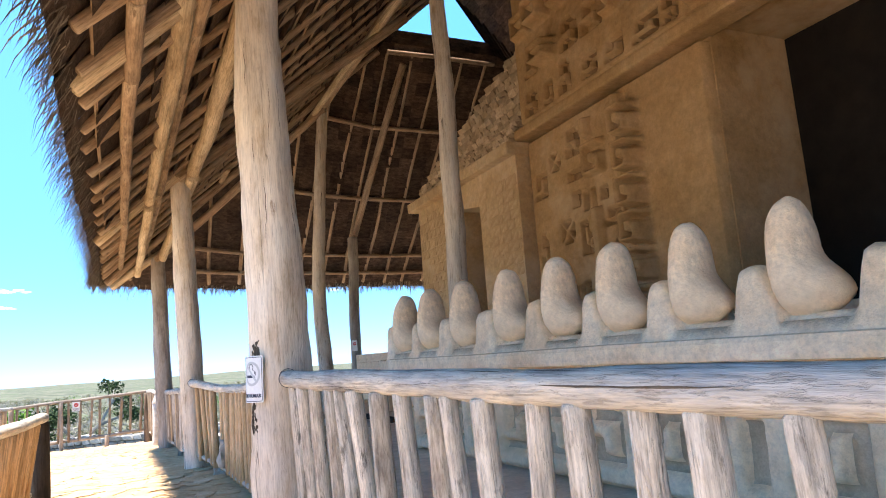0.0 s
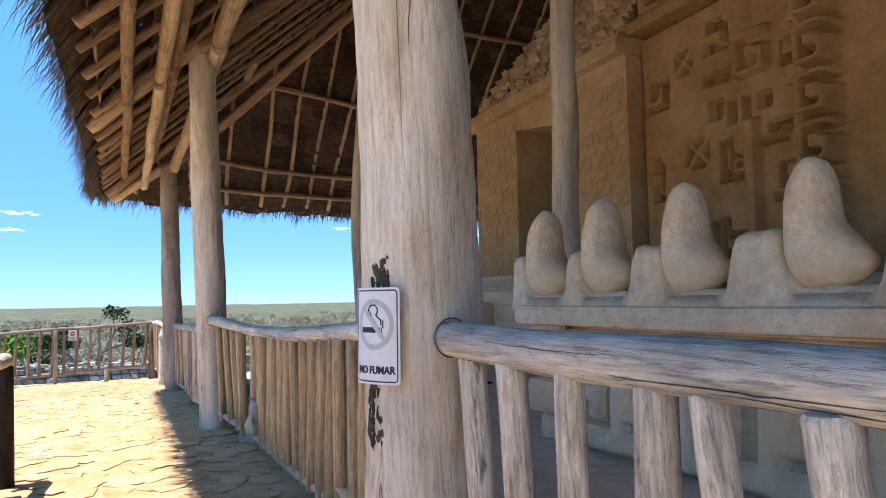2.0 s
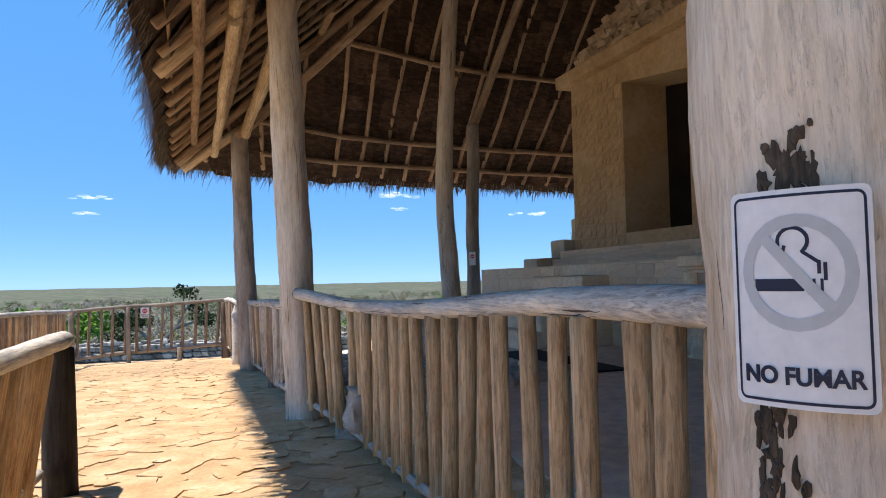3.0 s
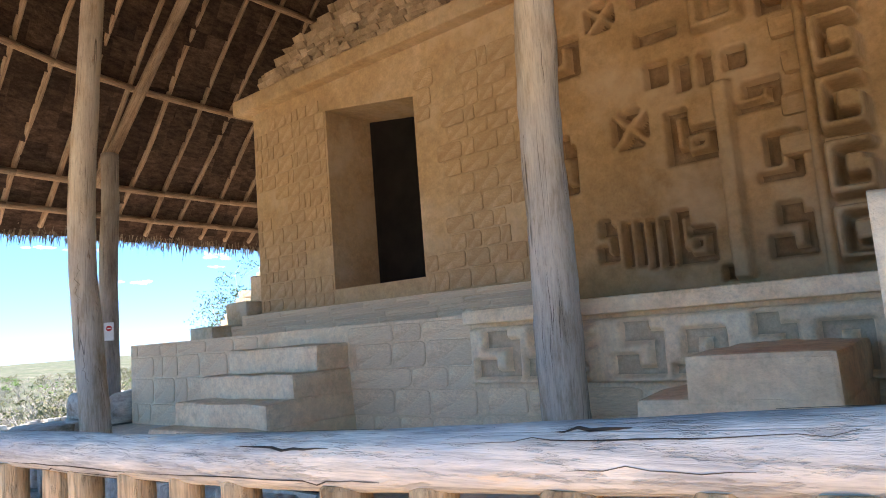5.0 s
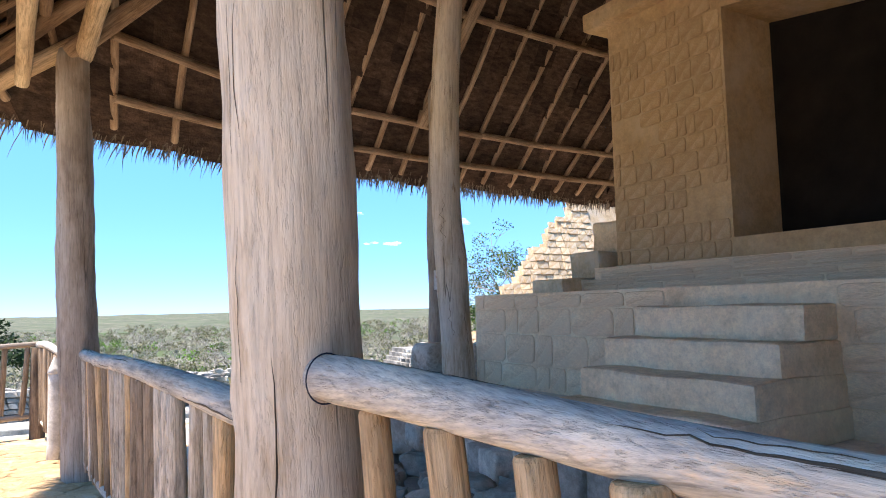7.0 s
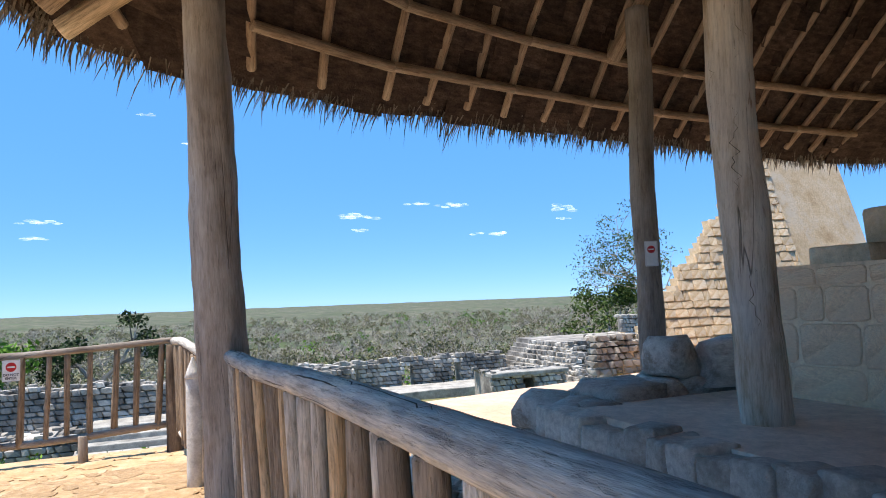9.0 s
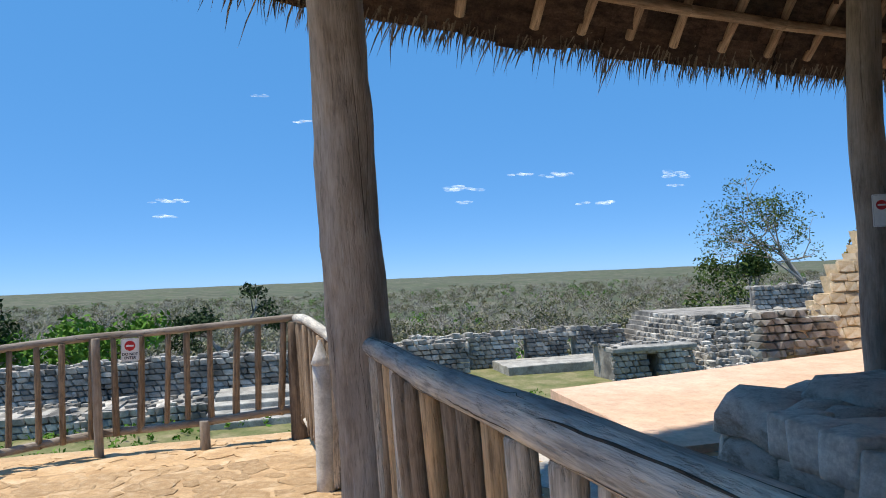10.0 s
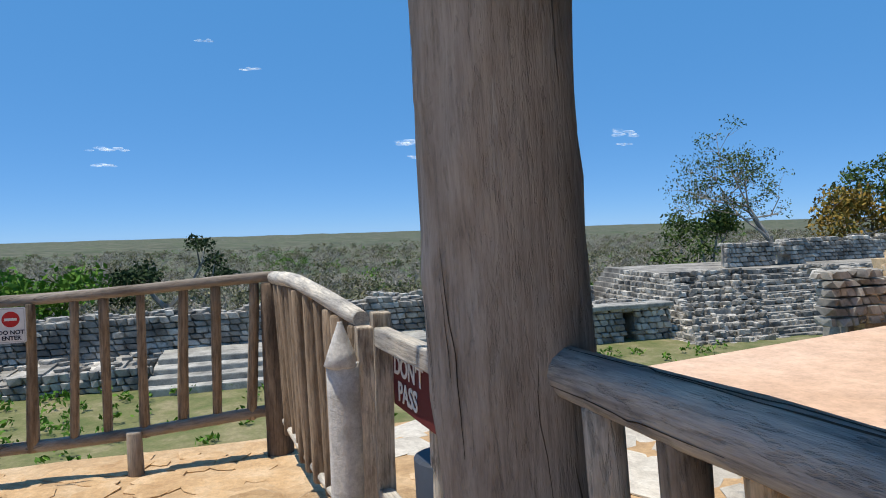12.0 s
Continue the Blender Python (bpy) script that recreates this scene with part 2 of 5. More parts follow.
WHITEPAINT = stone("lime_painted_wood", (0.42, 0.40, 0.36), (0.62, 0.60, 0.56), (0.74, 0.72, 0.68), 6.0)

# ---- building helpers ----
PLACED = {}


def part(name, bm, material, parent=None, label="", m=None, smooth=False, kind=""):
    """Links a bmesh as one mesh object, at the pose m, under a thing or a part."""
    if isinstance(bm, bmesh.types.BMesh):
        data = bpy.data.meshes.new(name)
        bm.normal_update()
        bm.to_mesh(data)
        bm.free()
        if smooth:
            data.shade_smooth()
        if material:
            data.materials.append(material)
    else:
        data = bm
    ob = new(name, data)
    m = m or Matrix()
    ob.matrix_basis = m
    PLACED[ob.name] = m.copy()
    if parent:
        ob.parent = parent
        ob.matrix_parent_inverse = PLACED[parent.name].inverted()
    return tagged(ob, label, kind=kind)


def thing(name, place, label, category, group="", kind=""):
    ob = new(name)
    ob.empty_display_size = 0.1
    ob.matrix_basis = Matrix.Translation(place)
    PLACED[ob.name] = ob.matrix_basis.copy()
    return tagged(ob, label, category, group, kind)


def box(bm, x0, x1, y0, y1, z0, z1):
    v = [bm.verts.new(p) for p in ((x0, y0, z0), (x1, y0, z0), (x1, y1, z0), (x0, y1, z0), (x0, y0, z1), (x1, y0, z1), (x1, y1, z1), (x0, y1, z1))]
    for f in ((3, 2, 1, 0), (4, 5, 6, 7), (0, 1, 5, 4), (1, 2, 6, 5), (2, 3, 7, 6), (3, 0, 4, 7)):
        bm.faces.new([v[i] for i in f])
    return v


def boxes(*rows):
    bm = bmesh.new()
    for r in rows:
        box(bm, *r)
    return bm


def worn_box(x0, x1, y0, y1, z0, z1, edge=0.03, rough=0.02, seed=0, cut=0.25):
    """A block with rounded, uneven edges."""
    bm = bmesh.new()
    box(bm, x0, x1, y0, y1, z0, z1)
    bmesh.ops.bevel(bm, geom=bm.edges[:], offset=edge, segments=2, affect="EDGES", profile=0.6)
    long = [e for e in bm.edges if e.calc_length() > cut * 2]
    n = max(1, min(6, int(max((e.calc_length() for e in long), default=0) / cut) - 1))
    bmesh.ops.subdivide_edges(bm, edges=long, cuts=n, use_grid_fill=True)
    for v in bm.verts:
        d = noise.noise_vector(v.co * 3.1 + Vector((seed * 7.3, 0, 0)))
        v.co += d * rough
    return bm


def aim(a, b):
    a, b = Vector(a), Vector(b)
    return Matrix.Translation(a) @ (b - a).to_track_quat("Z", "Y").to_matrix().to_4x4()


def log_mesh(length, r0, r1, seed=0, segs=14, step=0.16, wob=0.02, lump=0.08, cut=0.0):
    """A log along z: uneven, slightly crooked, with cut ends."""
    bm = bmesh.new()
    n = max(2, int(length / step))
    rings = []
    for i in range(n + 1):
        f = i / n
        z = f * length
        c = Vector((noise.noise((seed * 3.7, 0.3, z * 0.55)), noise.noise((seed * 3.7, 9.3, z * 0.55)), 0)) * wob * 2
        r = r0 + (r1 - r0) * f
        ring = []
        for k in range(segs):
            a = 2 * math.pi * k / segs
            q = 1 + lump * (noise.noise((math.cos(a) * 1.3 + seed * 5.1, math.sin(a) * 1.3, z * 1.4)) + 0.5 * noise.noise((math.cos(a) * 3.1 + seed, math.sin(a) * 3.1, z * 5)) + 0.3 * noise.noise((math.cos(a) * 6 + seed, math.sin(a) * 6, z * 9)))
            ring.append(bm.verts.new((c.x + r * q * math.cos(a), c.y + r * q * math.sin(a), z + cut * math.cos(a) * (1 if i == n else 0))))
        rings.append(ring)
    for a, b in zip(rings, rings[1:]):
        for k in range(segs):
            bm.faces.new((a[k], a[(k + 1) % segs], b[(k + 1) % segs], b[k])).smooth = True
    for ring, flip in ((rings[0], True), (rings[-1], False)):
        inner = [bm.verts.new(v.co.lerp(sum((w.co for w in ring), Vector()) / segs, 0.12) + Vector((0, 0, -0.008 if flip else 0.008))) for v in ring]
        for k in range(segs):
            q = (ring[k], ring[(k + 1) % segs], inner[(k + 1) % segs], inner[k])
            bm.faces.new(q[::-1] if flip else q)
        bm.faces.new(inner[::-1] if flip else inner)
    return bm


def log(name, a, b, r0, r1, material, parent=None, label="", seed=0, **how):
    length = (Vector(b) - Vector(a)).length
    return part(name, log_mesh(length, r0, r1, seed, **how), material, parent, label, aim(a, b))


def bent_log(name, pts, r0, r1, material, parent=None, label="", seed=0, segs=20, step=0.07, lump=0.09, wob=0.012):
    """A crooked log through several points, its local z along the chord."""
    m = aim(pts[0], pts[-1])
    back = m.inverted()
    p = [back @ Vector(q) for q in pts]
    p = [p[0] * 2 - p[1], *p, p[-1] * 2 - p[-2]]
    line = []
    for i in range(1, len(p) - 2):
        n = max(2, int((p[i + 1] - p[i]).length / step))
        for k in range(n):
            t = k / n
            line.append(0.5 * (2 * p[i] + (p[i + 1] - p[i - 1]) * t + (2 * p[i - 1] - 5 * p[i] + 4 * p[i + 1] - p[i + 2]) * t * t + (3 * p[i] - p[i - 1] - 3 * p[i + 1] + p[i + 2]) * t ** 3))
    line.append(p[-2])
    bm = bmesh.new()
    rings = []
    for i, c in enumerate(line):
        d = (line[min(i + 1, len(line) - 1)] - line[max(i - 1, 0)]).normalized()
        u = d.cross(Vector((0, 1, 0))).normalized()
        w = d.cross(u)
        f = i / (len(line) - 1)
        r = r0 + (r1 - r0) * f
        if i in (0, len(line) - 1):
            r *= 0.9
        o = Vector((noise.noise((seed * 3.1, 2.3, c.z * 1.1)), noise.noise((seed * 3.1, 7.3, c.z * 1.1)), 0)) * wob
        ring = []
        for k in range(segs):
            a = 2 * math.pi * k / segs
            q = 1 + lump * (noise.noise((math.cos(a) * 1.2 + seed * 5.1, math.sin(a) * 1.2, c.z * 1.7)) + 0.5 * noise.noise((math.cos(a) * 3 + seed, math.sin(a) * 3, c.z * 6)))
            ring.append(bm.verts.new(c + o + (u * math.cos(a) + w * math.sin(a)) * r * q))
        rings.append(ring)
    for a, b in zip(rings, rings[1:]):
        for k in range(segs):
            bm.faces.new((a[k], a[(k + 1) % segs], b[(k + 1) % segs], b[k])).smooth = True
    for ring in (rings[0], rings[-1]):
        bm.faces.new(ring)
    bmesh.ops.recalc_face_normals(bm, faces=bm.faces[:])
    return part(name, bm, material, parent, label, m)


def pillow(seed, inset=0.03, jit=0.05):
    """A unit block: 1 wide (y), 1 high (z), its worn and slightly tilted face towards -x."""
    rng = random.Random(seed)
    bm = bmesh.new()
    corners = [(-0.5, -0.5), (0.5, -0.5), (0.5, 0.5), (-0.5, 0.5)]
    ring = []
    for (y0, z0), (y1, z1) in zip(corners, corners[1:] + corners[:1]):
        for f in (0.1, 0.38, 0.66, 0.92):
            y, z = y0 + (y1 - y0) * f, z0 + (z1 - z0) * f
            pull = 1 - rng.uniform(0, jit) * (1.6 if f in (0.1, 0.92) else 1.0)
            ring.append((y * pull, z * pull))
    ty, tz = rng.uniform(-0.16, 0.16), rng.uniform(-0.16, 0.16)
    n = len(ring)
    back = [bm.verts.new((1.0, y, z)) for y, z in ring]
    rim = [bm.verts.new((0.3 + ty * y + tz * z, y, z)) for y, z in ring]
    face = [bm.verts.new((ty * y + tz * z, y * (1 - inset * 2), z * (1 - inset * 2))) for y, z in ring]
    for lo, hi in ((back, rim), (rim, face)):
        for k in range(n):
            bm.faces.new((lo[k], hi[k], hi[(k + 1) % n], lo[(k + 1) % n]))
    bm.faces.new(face)
    bmesh.ops.recalc_face_normals(bm, faces=bm.faces[:])
    data = bpy.data.meshes.new("block")
    bm.to_mesh(data)
    bm.free()
    return data


def courses(y0, y1, z0, z1, h, w, seed, keep=lambda y, z: True, gap=0.009):
    """Uneven courses of blocks: (centre y, centre z, width, height)."""
    rng = random.Random(seed)
    z = z0
    while z < z1 - h * 0.4:
        hh = min(h * rng.uniform(0.8, 1.2), z1 - z)
        if z1 - z - hh < h * 0.4:
            hh = z1 - z
        y = y0 - rng.uniform(0, w * 0.6)
        while y < y1:
            ww = w * rng.uniform(0.5, 1.65)
            a, b = max(y, y0), min(y + ww, y1)
            if b - a > w * 0.2 and keep((a + b) / 2, z + hh / 2):
                yield (a + b) / 2, z + hh / 2, b - a - gap, hh - gap
            y += ww
        z += hh


# ---- ground ----


def path_z(y):
    """The height of the walkway, which sinks towards its far end."""
    return -0.05 - 0.042 * max(0.0, y - 9.8)


def sheet(xs, ys, z, amp=0.0, scale=1.0, skirt=None):
    bm = bmesh.new()
    grid = [[bm.verts.new((x, y, z(y) + amp * noise.noise((x * scale, y * scale, 0.5)))) for x in xs] for y in ys]
    for j in range(len(ys) - 1):
        for i in range(len(xs) - 1):
            bm.faces.new((grid[j][i], grid[j][i + 1], grid[j + 1][i + 1], grid[j + 1][i]))
    if skirt is not None:
        edge = [grid[0][i] for i in range(len(xs))] + [grid[j][-1] for j in range(1, len(ys))] + [grid[-1][i] for i in range(len(xs) - 2, -1, -1)] + [grid[j][0] for j in range(len(ys) - 2, 0, -1)]
        low = [bm.verts.new((v.co.x, v.co.y, skirt)) for v in edge]
        for k in range(len(edge)):
            bm.faces.new((edge[k], low[k], low[(k + 1) % len(edge)], edge[(k + 1) % len(edge)]))
    return bm


def span(a, b, step):
    n = max(1, round((b - a) / step))
    return [a + (b - a) * i / n for i in range(n + 1)]


part("ground", sheet([-4000, -1500, -400, -120, 120, 400, 1500, 4000], [-4000, -400, -60, 60, 200, 600, 1600, 4200], lambda y: -15.0), CANOPY, label="far wooded plain reaching the horizon", kind="structure")
part("hill_floor", sheet(span(-3.4, 4.6, 0.4), span(-8, 20.1, 0.4), lambda y: path_z(y) - 0.006, 0.012, 1.3, skirt=-6), PAVEBED, label="sandy bed of the stone walkway", kind="structure")
part("lower_court", sheet(span(-45, 45, 3), span(19.9, 52, 2), lambda y: -4.2, 0.15, 0.3, skirt=-15), GRASS, label="grassy lower court of the ruin", kind="structure")
# Out-of-view ground, added to throw sunlight into the shade under the roof.
part("upper_terrace", boxes((-45, -4.6, -30, 19, -15, -0.35), (-4.6, -3.4, -30, 8, -15, -0.35)), BOUNCE_STONE, label="unseen pale terrace added to bounce sunlight under the roof", kind="structure")
part("hill_mass", boxes((4.6, 40, -30, 17.4, -15, -0.6), (-3.4, 4.6, -30, -8, -15, -0.1)), PAVEBED, label="stone mass of the hilltop", kind="structure")

# ---- terrace and temple ----
TZ = 0.34
part("terrace_floor", boxes((1.32, 4.7, -8, 8.9, -0.6, TZ), (2.9, 4.7, 8.9, 15.4, -0.6, TZ - 0.002)), FLOOR, label="smooth plastered terrace floor", kind="structure")

UNIT = [pillow(i) for i in range(8)]


def face_blocks(owner, material, x, cells, depth=0.05, name="stone", turn=None, place=None):
    """Blocks on a wall facing -x, or turned about z at a place."""
    rng = random.Random(len(owner.name) + int(x * 100))
    for y, z, w, h in cells:
        base = rng.choice(UNIT)
        data = SHARED.get((base.name, material.name))
        if data is None:
            data = base.copy()
            data.materials.append(material)
            SHARED[(base.name, material.name)] = data
        m = Matrix.Translation((x, y, z)) @ Matrix.Diagonal((depth, w, h, 1))
        if turn is not None:
            m = Matrix.Translation(place) @ Matrix.Rotation(turn, 4, "Z") @ Matrix.Translation((0, y, z)) @ Matrix.Diagonal((depth, w, h, 1))
        part(name, data, None, owner, m=m)


SHARED = {}
plinth = part("wall_plinth", boxes((4.58, 12, -6, 15.35, -0.5, 1.36), (5.72, 12, 9.55, 14.75, 1.36, 1.52), (5.82, 12, 9.65, 14.6, 1.52, 1.66)), STUCCO, label="pale plastered stone plinth of the temple", kind="structure")

# the pavilion wall with its recessed doorway
X0, X1 = 6.03, 6.86
pavilion = part("wall_pavilion", boxes((X0, X1, 12.84, 14.42, 1.66, 4.62)), PLASTER, label="ochre plastered block wall with a recessed doorway", kind="structure")
part("pier", boxes((X0, X1, 9.8, 11.3, 1.66, 4.62)), PLASTER, pavilion)
part("sill", boxes((X0, X1, 11.3, 12.84, 1.66, 1.87)), PLASTER, pavilion)
bm = bmesh.new()
v = box(bm, X0, X1, 11.3, 12.84, 4.12, 4.62)
for k in (0, 1):
    v[k].co.z = 4.02
for k in (2, 3):
    v[k].co.z = 4.26
part("lintel", bm, PLASTER, pavilion)
part("wall_pavilion_side", boxes((6.86, 12, 14.1, 14.42, 1.66, 4.62)), PLASTER, label="ochre side wall of the temple", kind="structure")
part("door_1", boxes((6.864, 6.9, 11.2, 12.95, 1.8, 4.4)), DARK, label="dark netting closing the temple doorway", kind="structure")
part("cornice", worn_box(5.84, 6.6, 9.75, 14.66, 4.62, 4.84, 0.03, 0.02, 3), PLASTER, label="ochre stone cornice over the pavilion wall", kind="structure")
part("wall_upper_core", boxes((6.7, 12, 9.7, 13.4, 4.84, 5.4)), JOINT, label="core of the ruined upper wall", kind="structure")

# the relief wall beside it and the great doorway
part("wall_relief", boxes((6.45, 7.78, 5.66, 9.8, 1.36, 5.0)), OCHRE, label="ochre stucco wall with raised fret reliefs", kind="structure")
part("wall_great_door", boxes((6.45, 7.78, -6, -3, 1.36, 5.0)), OCHRE, label="ochre wall beyond the great doorway", kind="structure")
# a black sheet in place of the unlit room behind the opening
part("door_2", boxes((7.79, 7.83, -3.2, 5.7, 1.36, 4.998)), DARK, label="black sheet standing for the deep shade inside the great doorway", kind="structure")
part("wall_upper", boxes((6.25, 12, -6, 9.7, 5.0, 8.6)), OCHRE, label="ochre upper facade with stucco figures", kind="structure")
part("trim", worn_box(6.05, 6.5, -6, 9.9, 4.86, 5.04, 0.04, 0.02, 5), OCHRE, label="projecting ochre moulding", kind="structure")
part("wall_rear", boxes((12, 12.4, -6, 14.4, -0.5, 8.6)), PLASTER, label="plain rear wall of the temple", kind="structure")

# steps up to the pavilion
steps = thing("stone_steps", (3.35, 11.7, TZ), "pale plastered stone steps with worn edges", "steps")
for i, (x, z, yl) in enumerate(((3.35, 0.557, 12.55), (3.6, 0.765, 12.5), (3.9, 0.975, 12.55), (4.2, 1.207, 12.5))):
    part("step", worn_box(x, 4.6, 11.04 + 0.02 * i, yl, TZ if i == 0 else z - 0.24, z, 0.03, 0.018, i), STUCCO, steps)
steps2 = thing("side_steps", (3.6, 7.9, TZ), "pale plastered stone steps beside the stucco jaw", "steps")
for i, (y, z) in enumerate(((8.13, 0.61), (7.86, 0.83), (7.58, 1.045))):
    part("step", worn_box(3.55, 4.6, 6.9, y, TZ if i == 0 else z - 0.24, z, 0.03, 0.018, i + 9), STUCCO, steps2)

# the jaw with its teeth
jaw = thing("stucco_jaw", (2.5, 4, TZ), "pale stucco monster jaw bench with a row of upright teeth", "sculpture")
TEETH = [6.4, 5.84, 5.21, 4.53, 3.915, 3.35, 2.77, 2.17, 1.57, 0.97, 0.37, -0.23]
JAW = Matrix.Translation((2.7, 4, 0)) @ Matrix.Rotation(math.atan(0.085), 4, "Z") @ Matrix.Translation((-2.68, -4, 0))


part("base_wall", boxes((2.74, 4.3, -5, 6.3, TZ - 0.05, 1.14)), STUCCO, jaw, m=JAW)
part("ledge", worn_box(2.5, 4.35, -5, 6.55, 1.1, 1.22, 0.03, 0.02, 2), STUCCO, jaw, m=JAW)


def ease(f):
    f = max(0.0, min(1.0, f))
    return f * f * (3 - 2 * f)


def gum():
    """The scalloped bed of the teeth: a scoop behind each tooth, a worn block between two."""
    bm = bmesh.new()
    ys = span(-4.5, 6.62, 0.02)
    rows = []
    for y in ys:
        d = min(max(t - 0.31 - y, y - t - 0.1) for t in TEETH)
        e = ease(0.5 + d / 0.11)
        worn = 0.03 * noise.noise((y * 2.3, 5, 0)) + 0.015 * noise.noise((y * 9, 2, 0))
        top = 1.3 + (0.255 + worn) * e
        j = 0.02 * noise.noise((y * 4, 0, 0)) + 0.035 * (1 - e)
        prof = [(2.53, 1.2), (2.55 + j * 0.4, 1.27), (2.56 + j, top - 0.06), (2.58 + j, top - 0.02), (2.64, top), (2.86, top - 0.03), (3.0, top - 0.1), (3.2, 1.29), (4.35, 1.27)]
        rows.append([bm.verts.new((x, y, z)) for x, z in prof])
    for a, b in zip(rows, rows[1:]):
        for k in range(len(a) - 1):
            bm.faces.new((a[k], b[k], b[k + 1], a[k + 1])).smooth = True
    bm.faces.new(rows[-1])
    bm.faces.new(rows[0][::-1])
    return bm


part("gum", gum(), STUCCO, jaw, m=JAW)


def tooth(seed):
    """A tall rounded tooth, upright at its back, its foot flowing forward into the bed."""
    bm = bmesh.new()
    bmesh.ops.create_uvsphere(bm, u_segments=32, v_segments=28, radius=1.0)
    for v in bm.verts:
        x, y, z = v.co
        rho = math.hypot(x, y)
        q = 0.5 * (z + 1)
        full = max(0.0, 1 - abs(z) ** (3.2 if z > 0 else 2.6)) ** 0.5
        cx, cy = (x / rho, y / rho) if rho > 1e-5 else (0.0, 0.0)
        s = 1 + 0.05 * noise.noise((x * 1.5 + seed * 4, y * 1.5, z * 1.5)) + 0.02 * noise.noise((x * 4 + seed, y * 4, z * 4))
        foot = 0.1 + 0.2 * ease((0.56 - q) / 0.44)
        v.co = Vector((cx * 0.165 * full * (1 - 0.28 * q) * s, cy * full * (0.125 if cy > 0 else foot) * s * (1 - 0.1 * q) + 0.012 * (1 - q), z * 0.285 * s))
    return bm


for i, y in enumerate(TEETH):
    part("tooth", tooth(i), STUCCO, jaw, m=JAW @ Matrix.Translation((2.68, y, 1.565)) @ Matrix.Rotation(random.uniform(-0.05, 0.05), 4, "X"), smooth=True)
rng = random.Random(17)
for i, (x, y, z0, z1, w, d) in enumerate(((2.66, 6.52, 0.34, 0.52, 0.5, 0.3), (2.6, 6.56, 0.52, 0.74, 0.42, 0.34), (2.68, 6.54, 0.74, 0.93, 0.4, 0.3), (2.62, 6.56, 0.93, 1.1, 0.5, 0.32), (3.1, 6.6, 0.34, 0.72, 0.4, 0.34), (3.12, 6.62, 0.72, 1.1, 0.42, 0.3))):
    part("jaw_block", worn_box(x, x + w, y - d, y + rng.uniform(-0.03, 0.03), z0, z1, 0.05, 0.03, 40 + i), STUCCO, jaw, m=JAW)

# ---- posts ----


def post(place, top, r0, r1, material, label, seed, group="roof posts", **how):
    return tagged(log("post", place, top, r0, r1, material, None, "", seed, segs=28, step=0.09, **how), label, "post", group)


post((0.95, 4.68, path_z(4) - 0.1), (0.85, 4.8, 4.18), 0.22, 0.155, POST, "pale weathered roof post with bark patches and a sign", 1, lump=0.12)
post((0.73, 10.32, path_z(10) - 0.1), (0.555, 10.34, 4.15), 0.172, 0.14, POST, "pale weathered roof post standing in the fence", 2, lump=0.14)
post((0.5, 15.97, path_z(16) - 0.1), (0.3, 15.97, 3.8), 0.188, 0.15, BROWN, "grey-brown roof post at the end of the fence", 3, lump=0.14)
post((4.16, 8.6, TZ - 0.1), (4.13, 8.54, 6.85), 0.165, 0.115, POST, "tall peeling grey roof post on the terrace", 4, wob=0.04, lump=0.14)
tagged(bent_log("post", [(3.65, 14.24, TZ - 0.1), (3.55, 14.22, 1.6), (3.5, 14.2, 3.2), (3.68, 14.0, 6.85)], 0.16, 0.115, POST, seed=5, segs=24, step=0.1), "tall crooked grey roof post on the terrace", "post", "roof posts")
post((5.1, 17.1, -0.3), (5.15, 17.1, 4.5), 0.15, 0.13, BROWN, "short grey-brown roof post beside rubble", 6)

# ---- fences ----


def fence(name, label, rail, low, count, mats, r_rail, seed, r_bal=0.045, low_r=0.55, first=0.06, last=0.97, posts=()):
    """A log fence: rail and low rail as lists of points, upright sticks between them."""
    rng = random.Random(seed)
    f = thing(name, low[0], label, "fence", "log fences")
    for nm, pts, r in (("rail", rail, r_rail), ("low_rail", low, r_rail * low_r)):
        bent_log(nm, pts, r * rng.uniform(0.95, 1.08), r * rng.uniform(0.88, 1.0), mats[0], f, "", seed)

    def at(pts, s):
        runs = [(Vector(b) - Vector(a)).length for a, b in zip(pts, pts[1:])]
        d = s * sum(runs)
        for k, r in enumerate(runs):
            if d <= r or k == len(runs) - 1:
                return Vector(pts[k]).lerp(Vector(pts[k + 1]), d / r)
            d -= r

    for i in range(count):
        s = first + (last - first) * (i + rng.uniform(-0.07, 0.07)) / max(1, count - 1)
        a, b = at(low, s), at(rail, min(1, max(0, s + rng.uniform(-0.007, 0.007))))
        b.z -= r_rail * 0.9
        a.z -= 0.03
        log("baluster", a, b, r_bal * rng.uniform(0.8, 1.2), r_bal * rng.uniform(0.8, 1.15), (mats[1] if not isinstance(mats[1], tuple) else rng.choice(mats[1])), f, "", seed * 31 + i, segs=10, step=0.12, wob=0.018, lump=0.12)
    for p, q, r, *wood_kind in posts:
        log("fence_post", p, q, r, r * 0.9, wood_kind[0] if wood_kind else mats[2], f, "", seed + 77, segs=14)
    return f


